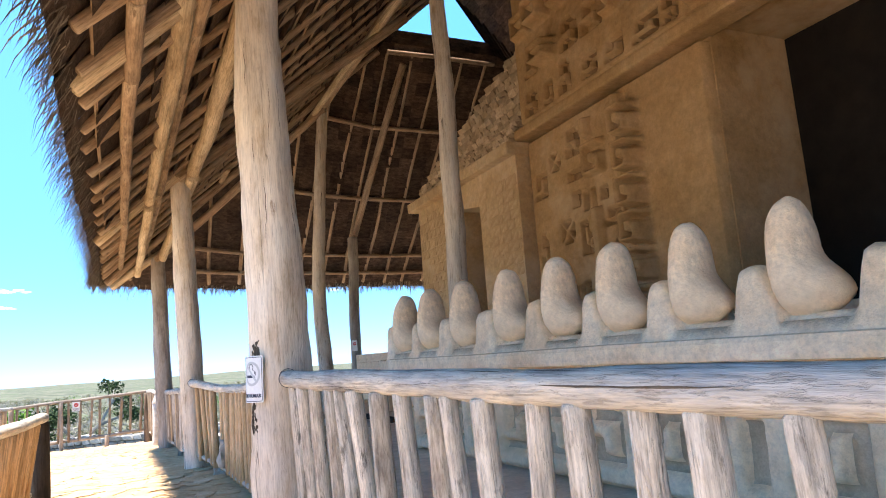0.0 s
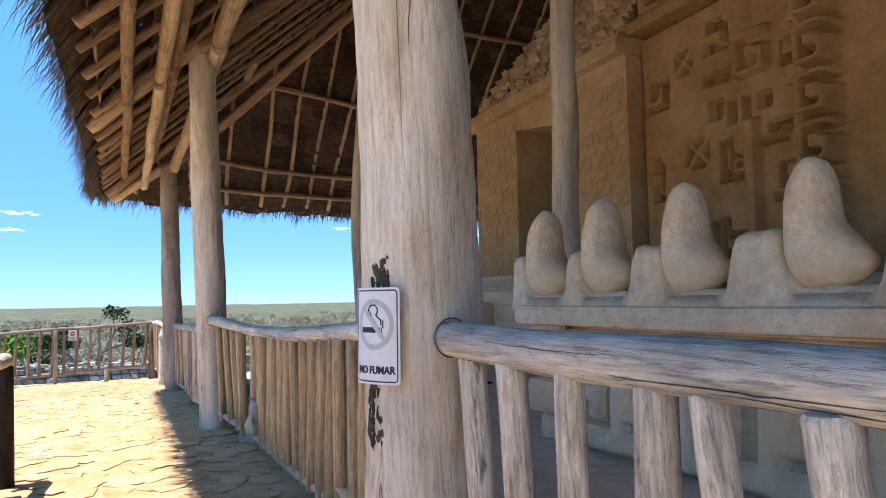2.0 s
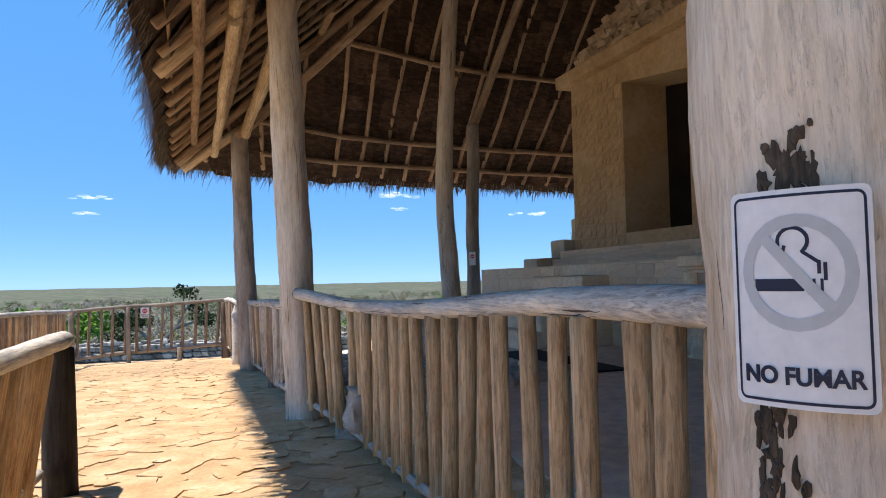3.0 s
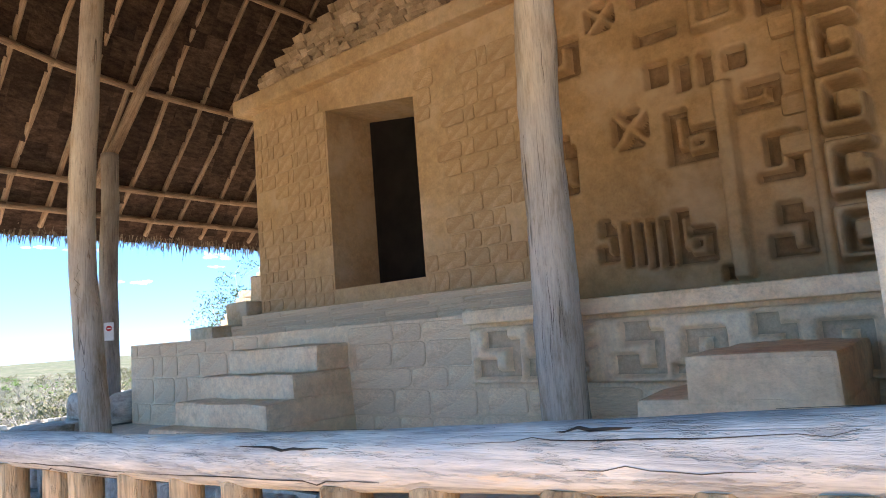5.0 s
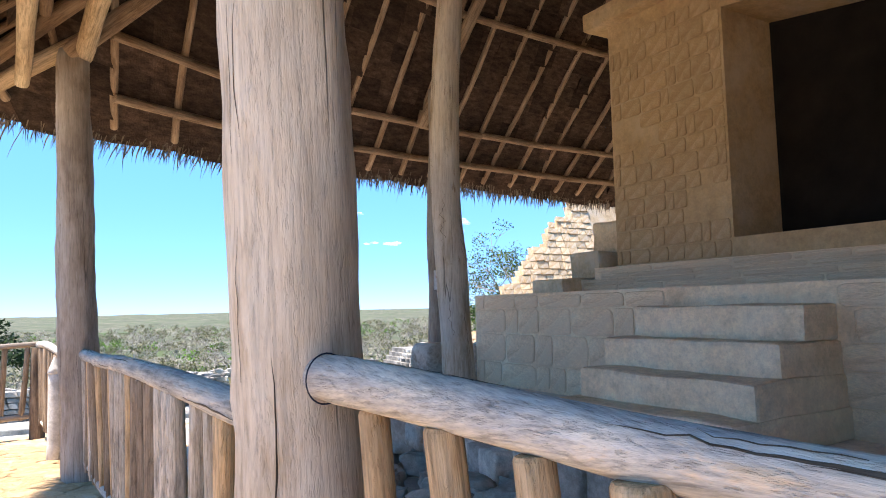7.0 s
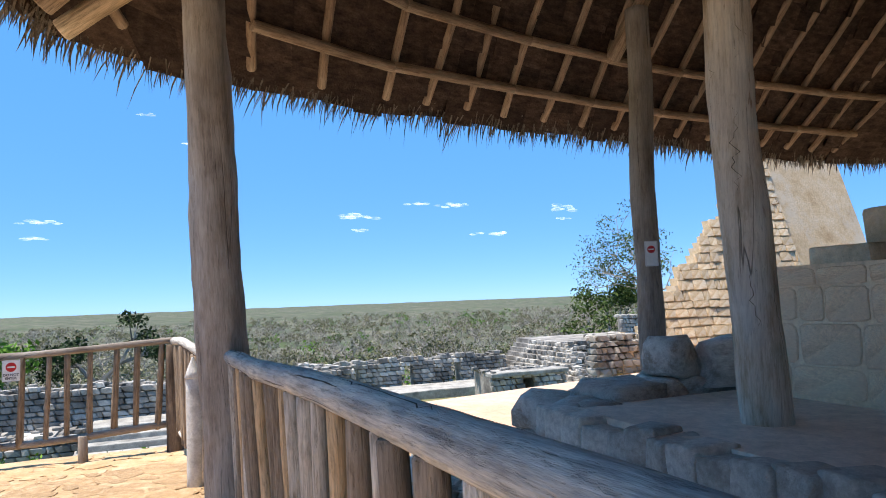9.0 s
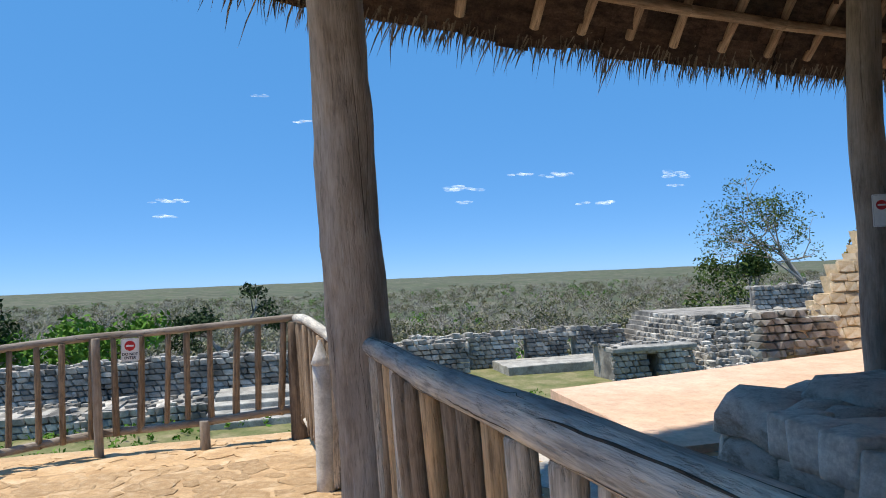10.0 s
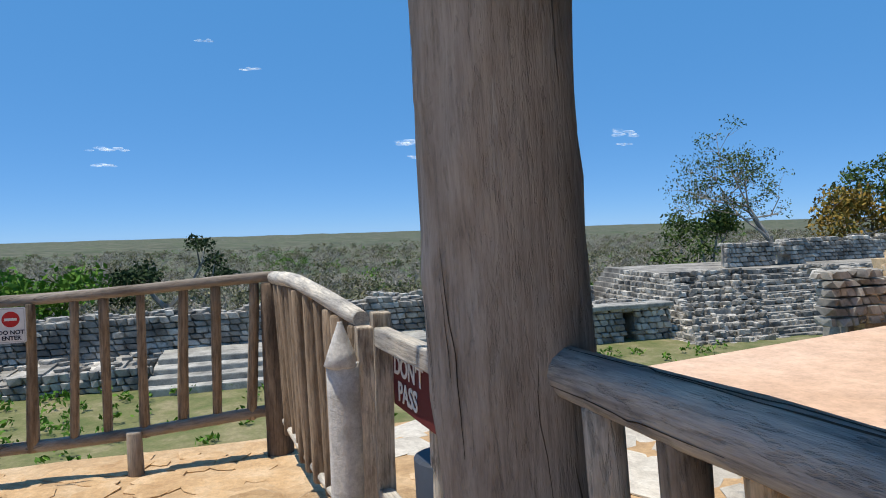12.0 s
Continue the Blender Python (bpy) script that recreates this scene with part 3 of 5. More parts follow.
fence("log_fence", "weathered grey log fence with closely set grey sticks", [(0.92, 4.51, 1.155), (1.07, 3.0, 1.13), (1.2, 1.5, 1.115), (1.42, -0.9, 1.115), (1.55, -3.2, 1.115)], [(0.98, 4.51, 0.32), (1.12, 3.0, 0.32), (1.22, 1.5, 0.32), (1.42, -0.9, 0.32), (1.55, -3.2, 0.32)], 33, (RAIL, BAL_GREY), 0.056, 11, r_bal=0.044, first=0.012)
fence("log_fence", "grey log rail on tan peeled sticks above the walkway", [(1.02, 4.84, 1.12), (1.12, 5.5, 1.115), (1.13, 6.4, 1.095), (1.06, 7.5, 1.035), (0.97, 9.0, 1.01), (0.85, 9.55, 1.03), (0.65, 10.14, 1.085)], [(1.02, 4.84, 0.12), (1.12, 5.5, 0.1), (1.12, 6.4, 0.06), (1.06, 7.5, 0.03), (0.97, 9.0, 0.04), (0.87, 9.55, 0.06), (0.74, 10.1, 0.1)], 23, (RAIL, BAL_TAN), 0.054, 12, r_bal=0.043)
fence("log_fence", "sagging grey log rail on brown and grey sticks", [(0.66, 10.4, 0.955), (0.6, 11.6, 0.955), (0.57, 13.0, 0.93), (0.5, 14.6, 0.885), (0.47, 15.88, 0.86)], [(0.68, 10.5, 0.14), (0.62, 11.6, 0.06), (0.6, 13.0, 0.0), (0.54, 14.6, -0.08), (0.5, 15.8, -0.12)], 25, (RAIL, (BAL_TAN, BAL_GREY, BAL_BROWN), BROWN), 0.054, 13, r_bal=0.035, posts=(((0.64, 12.95, -0.3), (0.64, 12.95, 0.05), 0.05),))
fence("log_fence", "open log fence at the terrace edge above the court", [(0.12, 19.62, 0.83), (-0.9, 19.6, 0.78), (-1.9, 19.65, 0.74), (-2.9, 19.3, 0.68)], [(0.08, 19.65, -0.15), (-0.9, 19.6, -0.2), (-1.9, 19.65, -0.24), (-2.9, 19.3, -0.3)], 13, (BROWN, BAL_BROWN, BROWN), 0.04, 14, r_bal=0.033, low_r=1.0,
      posts=(((0.1, 19.62, -0.6), (0.1, 19.62, 0.78), 0.1, DARKPOST), ((-0.86, 19.56, -0.6), (-0.86, 19.56, -0.18), 0.055), ((-1.88, 19.62, -0.6), (-1.88, 19.62, 0.72), 0.045), ((-2.9, 19.3, -0.6), (-2.9, 19.3, 0.68), 0.06)))
fence("log_fence", "short run of close-set sticks beside the gate", [(0.1, 19.6, 0.82), (0.2, 18.6, 0.85), (0.36, 17.5, 0.76)], [(0.14, 19.5, -0.2), (0.24, 18.5, -0.2), (0.36, 17.5, -0.2)], 10, (RAIL, BAL_BROWN, BROWN), 0.045, 15, r_bal=0.04, first=0.1)
fence("log_fence", "close-set tan stick fence along the drop", [(-2.9, 19.2, 0.68), (-3.05, 15.5, 0.78), (-3.2, 10, 0.8)], [(-2.9, 19.2, -0.3), (-3.05, 15.5, -0.1), (-3.2, 10, 0.1)], 60, (RAIL, (BAL_TAN, BAL_BROWN), BROWN), 0.045, 16, r_bal=0.05)
fence("log_fence", "near stick fence ending in a charred post", [(-0.92, 8.5, 0.87), (-1.05, 6.6, 0.85), (-1.45, 3, 0.84)], [(-1.03, 8.4, 0.1), (-1.1, 6.6, 0.1), (-1.4, 3, 0.1)], 30, (RAIL, BAL_TAN, BLACKWOOD), 0.055, 17, r_bal=0.055, posts=(((-0.92, 8.5, -0.15), (-0.94, 8.5, 0.82), 0.1),))

# ---- the thatched roof ----
EAVE = [(0.4, -7.0, 3.1), (-0.2, 0.0, 3.1), (-0.38, 3.9, 3.1), (-0.5, 6.2, 3.1), (-0.66, 10.6, 3.17), (-0.8, 13.6, 3.24), (-0.9, 15.6, 3.3), (-0.72, 16.5, 3.34), (-0.1, 17.0, 3.38), (0.85, 17.5, 3.39), (2.26, 17.95, 3.39), (3.88, 18.3, 3.42), (6.5, 18.8, 3.46), (10.9, 19.3, 3.5), (14.2, 18.6, 3.4), (14.2, 13.6, 3.3), (14.2, -7.0, 3.3)]
RIDGE_X, RIDGE_Z, END_Y, END_Z = 6.6, 9.9, 13.6, 8.4


def eave_points(step):
    pts = []
    for a, b in zip(EAVE, EAVE[1:]):
        a, b = Vector(a), Vector(b)
        n = max(1, round((b - a).length / step))
        pts += [a.lerp(b, i / n) for i in range(n)]
    return pts + [Vector(EAVE[-1])]


HIP_FOOT, HIP_TOP = Vector((-0.9, 16.0, 3.3)), Vector((4.95, END_Y, END_Z))


def head(p):
    """Where the slope that starts at the eave point p ends: on the ridge, on a hip or at the open gable."""
    if p.y <= END_Y:
        return Vector((RIDGE_X, p.y, RIDGE_Z))
    if p.x < -0.78 and p.y < 16.0:
        return HIP_FOOT.lerp(HIP_TOP, max(0.02, (16.0 - p.y) / (16.0 - END_Y)))
    if p.x < 4.95:
        return HIP_FOOT.lerp(HIP_TOP, min(1.0, max(0.02, (p.x + 0.5) / 5.3)))
    if p.x < 8.3:
        return Vector((p.x, END_Y, END_Z))
    f = min(1.0, (p.x - 8.3) / 6.0)
    return Vector((8.3 + 5.9 * f, END_Y + 3.0 * f, END_Z - 4.4 * f))


def slope_at(p, rise):
    """The point of the slope over the eave point p that lies rise metres above it."""
    h = head(p)
    return p.lerp(h, min(1.0, rise / max(0.05, h.z - p.z)))


roof = thing("thatched_roof", (0.4, 4.7, 4.1), "steep palm-thatched roof on poles, dark brown underneath", "roof")


def thatch():
    """Overlapping courses of palm leaf seen from below, and the outer cover."""
    rng = random.Random(5)
    bm = bmesh.new()
    pts = eave_points(0.4)
    n = 34
    for side in range(2):
        lift = 0.34 if side else 0.0
        for k in range(n):
            for p, p2 in zip(pts, pts[1:]):
                d = rng.uniform(0.11, 0.19) if not side else 0.05
                sign = 1 if side else -1
                lo, hi = k / n * (RIDGE_Z - 3.1), (k + 1.2) / n * (RIDGE_Z - 3.1)
                a, b, c, e = slope_at(p, lo), slope_at(p2, lo), slope_at(p2, hi), slope_at(p, hi)
                if (e - a).length < 0.03 and (c - b).length < 0.03:
                    continue
                up = lift + 0.05
                q = [bm.verts.new((v.x, v.y, v.z + up + t)) for v, t in ((a, sign * d), (b, sign * d * rng.uniform(0.85, 1.1)), (c, 0), (e, 0), (b, sign * d * 0.1 + 0.02), (a, sign * d * 0.1 + 0.02))]
                bm.faces.new((q[0], q[1], q[2], q[3]))
                bm.faces.new((q[5], q[4], q[1], q[0]))
    low = [(bm.verts.new((p.x, p.y, p.z)), bm.verts.new((p.x, p.y, p.z + 0.45))) for p in pts]
    for a, b in zip(low, low[1:]):
        bm.faces.new((a[0], b[0], b[1], a[1]))
    return bm


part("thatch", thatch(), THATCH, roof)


def fringe():
    """Ragged leaf ends hanging at the eave."""
    rng = random.Random(8)
    verts, faces = [], []
    pts = eave_points(0.02)
    mid = Vector((6.0, 6.0, 0))
    for p in pts:
        if p.x > 12.5:
            continue
        out = Vector((p.x - mid.x, max(0.0, p.y - 13.0) * 1.4, 0)).normalized()
        for j in range(4):
            q = p + out * rng.uniform(-0.1, 0.06) + Vector((rng.uniform(-0.02, 0.02), rng.uniform(-0.02, 0.02), rng.uniform(-0.06, 0.42 if j > 1 else 0.1)))
            long = rng.uniform(0.1, 0.3) * (1 if rng.random() < 0.9 else 1.4)
            tip = q + out * long * rng.uniform(0.1, 0.6) + Vector((rng.uniform(-0.06, 0.06), rng.uniform(-0.06, 0.06), -long))
            side = Vector((-out.y, out.x, 0)) * rng.uniform(0.005, 0.013)
            midp = q.lerp(tip, 0.55) + out * 0.02
            i = len(verts)
            verts += [q - side, q + side, midp + side * 0.8, midp - side * 0.8, tip]
            faces += [(i, i + 1, i + 2, i + 3), (i + 3, i + 2, i + 4)]
    data = bpy.data.meshes.new("fringe")
    data.from_pydata([tuple(v) for v in verts], [], faces)
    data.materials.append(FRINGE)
    return data


part("fringe", fringe(), None, roof, "ragged dry palm leaf ends", kind="stuff")

# rafters up the slopes, purlins along them
for i, p in enumerate(eave_points(0.6)):
    h = head(p)
    if p.x > 11 or p.y < -5 or (h - p).length < 0.8:
        continue
    a, b = slope_at(p, 0.12), p.lerp(h, 0.98)
    a.z -= 0.09
    b.z -= 0.09
    log("rafter", a, b, 0.047, 0.037, RAFTER, roof, "", i, segs=8, step=0.5, wob=0.03)
battens = [p for p in eave_points(1.6) if -4 < p.y < END_Y and p.x < 1]
for k in range(11):
    for i, (p, q) in enumerate(zip(battens, battens[1:])):
        a, b = slope_at(p, 0.2 + 0.24 * k), slope_at(q, 0.2 + 0.24 * k)
        a.z -= 0.06
        b.z -= 0.06
        log("batten", a, b, 0.016, 0.014, RAFTER, roof, "", i + k * 20, segs=6, step=0.5, wob=0.015)
PURLINS = (0.42, 0.85, 2.15, 3.6, 4.95)
stations = [p for p in eave_points(1.3) if p.y > -5 and p.x < 12]
for f in PURLINS:
    for i, (p, q) in enumerate(zip(stations, stations[1:])):
        if min(head(p).z - p.z, head(q).z - q.z) < f - 0.05 or (f > 1 and p.y < END_Y):
            continue
        a, b = slope_at(p, f), slope_at(q, f)
        a.z -= 0.17
        b.z -= 0.17
        if p.y < END_Y < q.y and f > 1:
            continue
        log("purlin", a, b, 0.056, 0.054, RAFTER, roof, "", i + int(f * 100), segs=10, step=0.4, wob=0.008)
# hip poles
for a, b in ((HIP_FOOT, HIP_TOP),):
    log("hip_pole", a + Vector((0.2, -0.1, -0.05)), b + Vector((0, 0, -0.2)), 0.085, 0.07, RAFTER, roof, "", 3, segs=12, step=0.4, wob=0.03)
# pale plates and beams along the open side
for a, b, r, m in (((0.86, 4.3, 4.12), (0.72, 10.5, 4.1), 0.1, PALE), ((0.9, -3, 4.12), (0.86, 4.6, 4.16), 0.1, PALE), ((0.7, 10.0, 4.02), (0.4, 15.95, 3.78), 0.09, PALE),
                   ((0.33, 4.4, 3.72), (0.12, 10.4, 3.66), 0.075, PALE), ((0.4, -3, 3.74), (0.34, 4.6, 3.74), 0.075, PALE), ((0.12, 10.1, 3.56), (-0.1, 15.9, 3.42), 0.07, PALE),
                   ((0.9, 4.6, 4.35), (-0.36, 4.7, 3.12), 0.085, PALE), ((0.62, 10.2, 4.2), (-0.56, 10.35, 3.12), 0.085, PALE), ((0.42, 15.9, 3.95), (-0.62, 16.2, 3.2), 0.085, PALE),
                   ((3.95, -3, 6.9), (3.7, 14.2, 6.9), 0.1, RAFTER), ((3.75, 7, 6.72), (3.5, 14.4, 6.72), 0.07, PALE),
                   ((0.5, 10.1, 4.05), (4.2, 10.0, 7.0), 0.085, RAFTER), ((0.3, 15.9, 3.75), (3.7, 13.9, 6.8), 0.09, RAFTER), ((5.15, 17.6, 4.1), (5.6, 13.7, 8.0), 0.09, RAFTER),
                   ((0.7, 4.7, 4.1), (4.2, 4.6, 7.0), 0.085, RAFTER)):
    log("beam", a, b, r, r * 0.92, m, roof, "", int(abs(a[0] * 31 + a[1] * 7)), segs=14, step=0.25, wob=0.02)

# ---- block courses ----
face_blocks(pavilion, BLOCK, 6.018, [c for c in courses(12.86, 14.4, 1.68, 4.45, 0.2, 0.21, 1, keep=lambda y, z: noise.noise((y * 1.3, z * 1.1, 3)) > -0.3, gap=0.012)], 0.016)
face_blocks(pavilion, BLOCK, 6.019, [c for c in courses(9.83, 11.28, 1.68, 4.3, 0.19, 0.24, 2, keep=lambda y, z: noise.noise((y * 1.3, z * 1.1, 9)) > -0.16, gap=0.012)], 0.015)
face_blocks(plinth, PLINTH, 4.572, [c for c in courses(12.5, 15.33, 0.36, 1.34, 0.27, 0.42, 3, gap=0.007)], 0.014)
face_blocks(plinth, PLINTH, 4.573, [c for c in courses(9.62, 11.1, 0.36, 1.34, 0.2, 0.55, 4, gap=0.006)], 0.012)
face_blocks(plinth, PLINTH, 4.572, [c for c in courses(6.7, 9.6, 0.36, 0.78, 0.2, 0.6, 5, gap=0.006)], 0.014)
face_blocks(plinth, PLINTH, 5.712, [c for c in courses(9.6, 14.7, 1.37, 1.515, 0.075, 0.7, 6, gap=0.006)], 0.014)
face_blocks(plinth, PLINTH, 5.812, [c for c in courses(9.7, 14.55, 1.525, 1.655, 0.065, 0.8, 7, gap=0.006)], 0.014)
# the end of the plinth, facing away along the walkway
face_blocks(plinth, PLINTH, 0, [c for c in courses(0.02, 1.6, 0.0, 1.3, 0.28, 0.45, 8)], 0.05, turn=-math.pi / 2, place=(4.58, 15.38, 0.05))

# ---- stucco reliefs ----


CELL = 0.018


def stroke(h, y0, y1, z0, z1, v):
    """Sets a rectangle of the height field, in cells of CELL metres."""
    a, b = sorted((int(round(y0 / CELL)), int(round(y1 / CELL))))
    c, d = sorted((int(round(z0 / CELL)), int(round(z1 / CELL))))
    h[max(0, a):max(0, b), max(0, c):max(0, d)] = v


def motif(h, kind, y, z, w, t, up=1.0):
    """One sunk or raised sign in a box at y, z of size w by t."""
    b = min(w, t) * 0.2
    if kind == "pit":
        stroke(h, y, y + w, z, z + t, -up)
    elif kind == "cross":
        stroke(h, y, y + w, z, z + t, -up)
        n = int(w / CELL) * 2
        for i in range(n):
            f = i / n
            for g in (f, 1 - f):
                stroke(h, y + f * w - b * 0.3, y + f * w + b * 0.5, z + g * t - b * 0.45, z + g * t + b * 0.45, 0.0)
    elif kind == "fret":
        stroke(h, y, y + w, z, z + t, -up)
        stroke(h, y, y + w, z + t - b, z + t, 0)
        stroke(h, y, y + b, z + b, z + t, 0)
        stroke(h, y, y + w - b * 1.5, z + b, z + 2 * b, 0)
        stroke(h, y + w - 2.5 * b, y + w - 1.5 * b, z + b, z + t - 2 * b, 0)
    elif kind == "curl":
        stroke(h, y, y + w, z, z + t, up)
        stroke(h, y + b, y + w, z + b, z + t - b, 0)
        stroke(h, y + 2 * b, y + w - b, z + 2 * b, z + t - 2 * b, up)
        stroke(h, y + w - b, y + w, z + b, z + t * 0.6, up)
    elif kind == "tee":
        stroke(h, y, y + w, z, z + t, -up)
        stroke(h, y, y + w, z + t - b * 1.3, z + t, 0)
        stroke(h, y + w * 0.36, y + w * 0.64, z, z + t, 0)
    elif kind == "wave":
        stroke(h, y, y + w, z, z + t, -up)
        stroke(h, y, y + w * 0.75, z + t * 0.4, z + t * 0.62, 0)
        stroke(h, y + w * 0.5, y + w * 0.75, z + t * 0.15, z + t * 0.6, 0)
        stroke(h, y, y + w * 0.22, z + t * 0.4, z + t, 0)
        stroke(h, y + w * 0.75, y + w, z + t * 0.8, z + t, 0)
    elif kind == "spiral":
        stroke(h, y, y + w, z, z + t, -up)
        stroke(h, y + w * 0.4, y + w, z + t * 0.62, z + t, 0)
        stroke(h, y + w * 0.2, y + w * 0.34, z + t * 0.25, z + t * 0.85, 0)
        stroke(h, y + w * 0.36, y + w * 0.8, z + t * 0.14, z + t * 0.5, 0)
        stroke(h, y + w * 0.5, y + w * 0.66, z + t * 0.28, z + t * 0.4, -up)
    elif kind == "bar":
        stroke(h, y, y + w, z, z + t, up)


def relief(owner, x, right, low, wide, high, depth, marks, material, seed, name="relief", soft=2, hollow=None, m=None):
    """A worn height field on a wall facing -x; marks are placed from its left edge, seen from in front (largest y)."""
    ny, nz = int(wide / CELL), int(high / CELL)
    h = np.zeros((ny, nz))
    for mark in marks:
        motif(h, *mark)
    for _ in range(soft):
        p = np.pad(h, 1, mode="edge")
        h = (p[:-2, 1:-1] + p[2:, 1:-1] + p[1:-1, :-2] + p[1:-1, 2:] + 2 * h) / 6
    bm = bmesh.new()
    left = right + wide
    rows = []
    for i in range(ny):
        row = []
        for j in range(nz):
            y, z = left - (i + 0.5) * wide / ny, low + (j + 0.5) * high / nz
            e = 0 if i in (0, ny - 1) or j in (0, nz - 1) else 1
            d = e * (depth * (h[i, j] + 1.0) + 0.012 * noise.noise((y * 3 + seed, z * 3, 0)) + 0.006 * noise.noise((y * 14, z * 14, seed)) + 0.012)
            row.append(bm.verts.new((x - d, y, z)))
        rows.append(row)
    for i in range(ny - 1):
        for k in range(nz - 1):
            f = bm.faces.new((rows[i][k], rows[i][k + 1], rows[i + 1][k + 1], rows[i + 1][k]))
            f.smooth = True
            # sunk faces take the darker colour that carries stain and shade
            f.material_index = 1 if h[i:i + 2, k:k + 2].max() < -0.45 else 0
    bmesh.ops.recalc_face_normals(bm, faces=bm.faces[:])
    ob = part(name, bm, material, owner, m=m)
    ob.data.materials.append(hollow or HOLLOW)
    return ob


relief_wall = [o for o in scene.objects if o.name == "wall_relief"][0]
upper_wall = [o for o in scene.objects if o.name == "wall_upper"][0]
MAIN = [("cross", 0.78, 1.43, 0.35, 0.36), ("spiral", 1.29, 1.17, 0.50, 0.50), ("pit", 1.15, 1.95, 0.22, 0.23), ("tee", 1.44, 1.83, 0.33, 0.38), ("pit", 1.88, 1.9, 0.18, 0.18), ("pit", 1.1, 2.38, 0.4, 0.14), ("wave", 0.5, 0.36, 0.2, 0.42),
        ("tee", 0.77, 0.28, 0.2, 0.5), ("tee", 1.0, 0.26, 0.22, 0.5), ("spiral", 1.26, 0.26, 0.36, 0.5), ("bar", 1.77, 0.08, 0.13, 1.72), ("pit", 1.66, 0.08, 0.1, 0.12), ("fret", 1.93, 1.5, 0.36, 0.3), ("fret", 0.1, 2.3, 0.4, 0.5), ("wave", 0.12, 1.1, 0.24, 0.6),
        ("cross", 0.62, 2.66, 0.3, 0.3), ("wave", 1.1, 2.78, 0.4, 0.4), ("curl", 1.66, 2.3, 0.42, 0.5), ("pit", 2.2, 2.3, 0.22, 0.3), ("fret", 2.04, 0.86, 0.34, 0.46), ("wave", 2.06, 0.22, 0.34, 0.44), ("bar", 1.7, 2.9, 0.14, 0.3), ("bar", 2.46, 0.0, 0.1, 3.3)]
MAIN += [("curl", 2.58, 0.12 + 0.5 * k, 0.32, 0.42, 2.2) for k in range(6)]
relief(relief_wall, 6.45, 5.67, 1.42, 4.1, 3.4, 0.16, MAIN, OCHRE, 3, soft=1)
rng = random.Random(21)
row = []
for k in range(26):
    for z in (0.1, 0.75, 1.5, 2.3):
        row.append((rng.choice(("curl", "wave", "fret", "fret", "bar", "wave")), 0.2 + 0.55 * k + rng.uniform(-0.1, 0.1), z, rng.uniform(0.25, 0.5), rng.uniform(0.3, 0.6), rng.uniform(0.8, 2.6)))
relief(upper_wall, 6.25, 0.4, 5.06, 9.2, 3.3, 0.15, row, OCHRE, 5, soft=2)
frieze = [("wave", 0.06, 0.05, 0.4, 0.36), ("wave", 0.5, 0.05, 0.28, 0.36), ("curl", 0.86, 0.04, 0.26, 0.36), ("wave", 1.2, 0.05, 0.36, 0.36), ("fret", 1.62, 0.05, 0.34, 0.36), ("wave", 2.05, 0.05, 0.3, 0.36), ("fret", 2.4, 0.05, 0.34, 0.36)]
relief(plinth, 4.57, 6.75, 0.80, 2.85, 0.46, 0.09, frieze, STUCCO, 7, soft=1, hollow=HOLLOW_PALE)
part("trim", worn_box(4.42, 4.7, -4, 9.6, 1.28, 1.4, 0.03, 0.015, 8), STUCCO, label="projecting pale stucco moulding", kind="structure")
row = []
for k in range(15):
    row.append((("wave", "fret", "tee", "fret", "wave")[k % 5], 0.1 + 0.48 * k, 0.12, 0.36, 0.42))
    row.append(("wave", 0.1 + 0.48 * k, 0.58, 0.4, 0.12))
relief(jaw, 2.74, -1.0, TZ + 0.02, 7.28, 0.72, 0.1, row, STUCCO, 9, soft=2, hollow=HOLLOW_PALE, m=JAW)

volutes = thing("volute_stack", (6.4, 7.3, 2.5), "column of stacked ochre stucco volutes on the relief wall", "relief")
rng = random.Random(61)
for k in range(7):
    z = 2.45 + 0.34 * k
    part("volute", worn_box(6.24 - rng.uniform(0, 0.05), 6.46, 7.02 + rng.uniform(-0.05, 0.05), 7.5 + rng.uniform(-0.08, 0.05), z, z + 0.2, 0.05, 0.03, 70 + k), OCHRE, volutes)
    part("volute_neck", worn_box(6.32, 6.46, 7.14, 7.4 + rng.uniform(-0.05, 0.05), z + 0.19, z + 0.35, 0.04, 0.02, 80 + k), OCHRE, volutes)

# ---- rubble over the cornice ----


def rock(bm, place, size, seed, turn=0.0, fine=1):
    """An uneven stone added to bm."""
    made = bmesh.ops.create_icosphere(bm, subdivisions=fine, radius=0.5)["verts"]
    rot = Matrix.Rotation(turn, 3, "Z")
    for v in made:
        c = v.co * 1.0
        c = Vector([max(-0.29, min(0.29, k)) * 1.72 for k in c])
        c *= 1 + 0.35 * noise.noise(c * 1.8 + Vector((seed * 3.3, 0, 0))) + (0.18 * noise.noise(c * 5 + Vector((seed, 0, 0))) + 0.1 * noise.noise(c * 11 + Vector((seed, 0, 0))) if fine > 1 else 0)
        v.co = rot @ Vector((c.x * size[0], c.y * size[1], c.z * size[2])) + Vector(place)


def rubble_wall(x_at, y0, y1, z0, z1, size, seed, keep=lambda y, z: True):
    rng = random.Random(seed)
    bm = bmesh.new()
    for y, z, w, h in courses(y0, y1, z0, z1, size * 0.7, size, seed, keep, 0.0):
        rock(bm, (x_at(y, z) + rng.uniform(-0.05, 0.03), y, z), (size * 1.1, w * 1.08, h * 1.1), rng.random() * 50)
    return bm


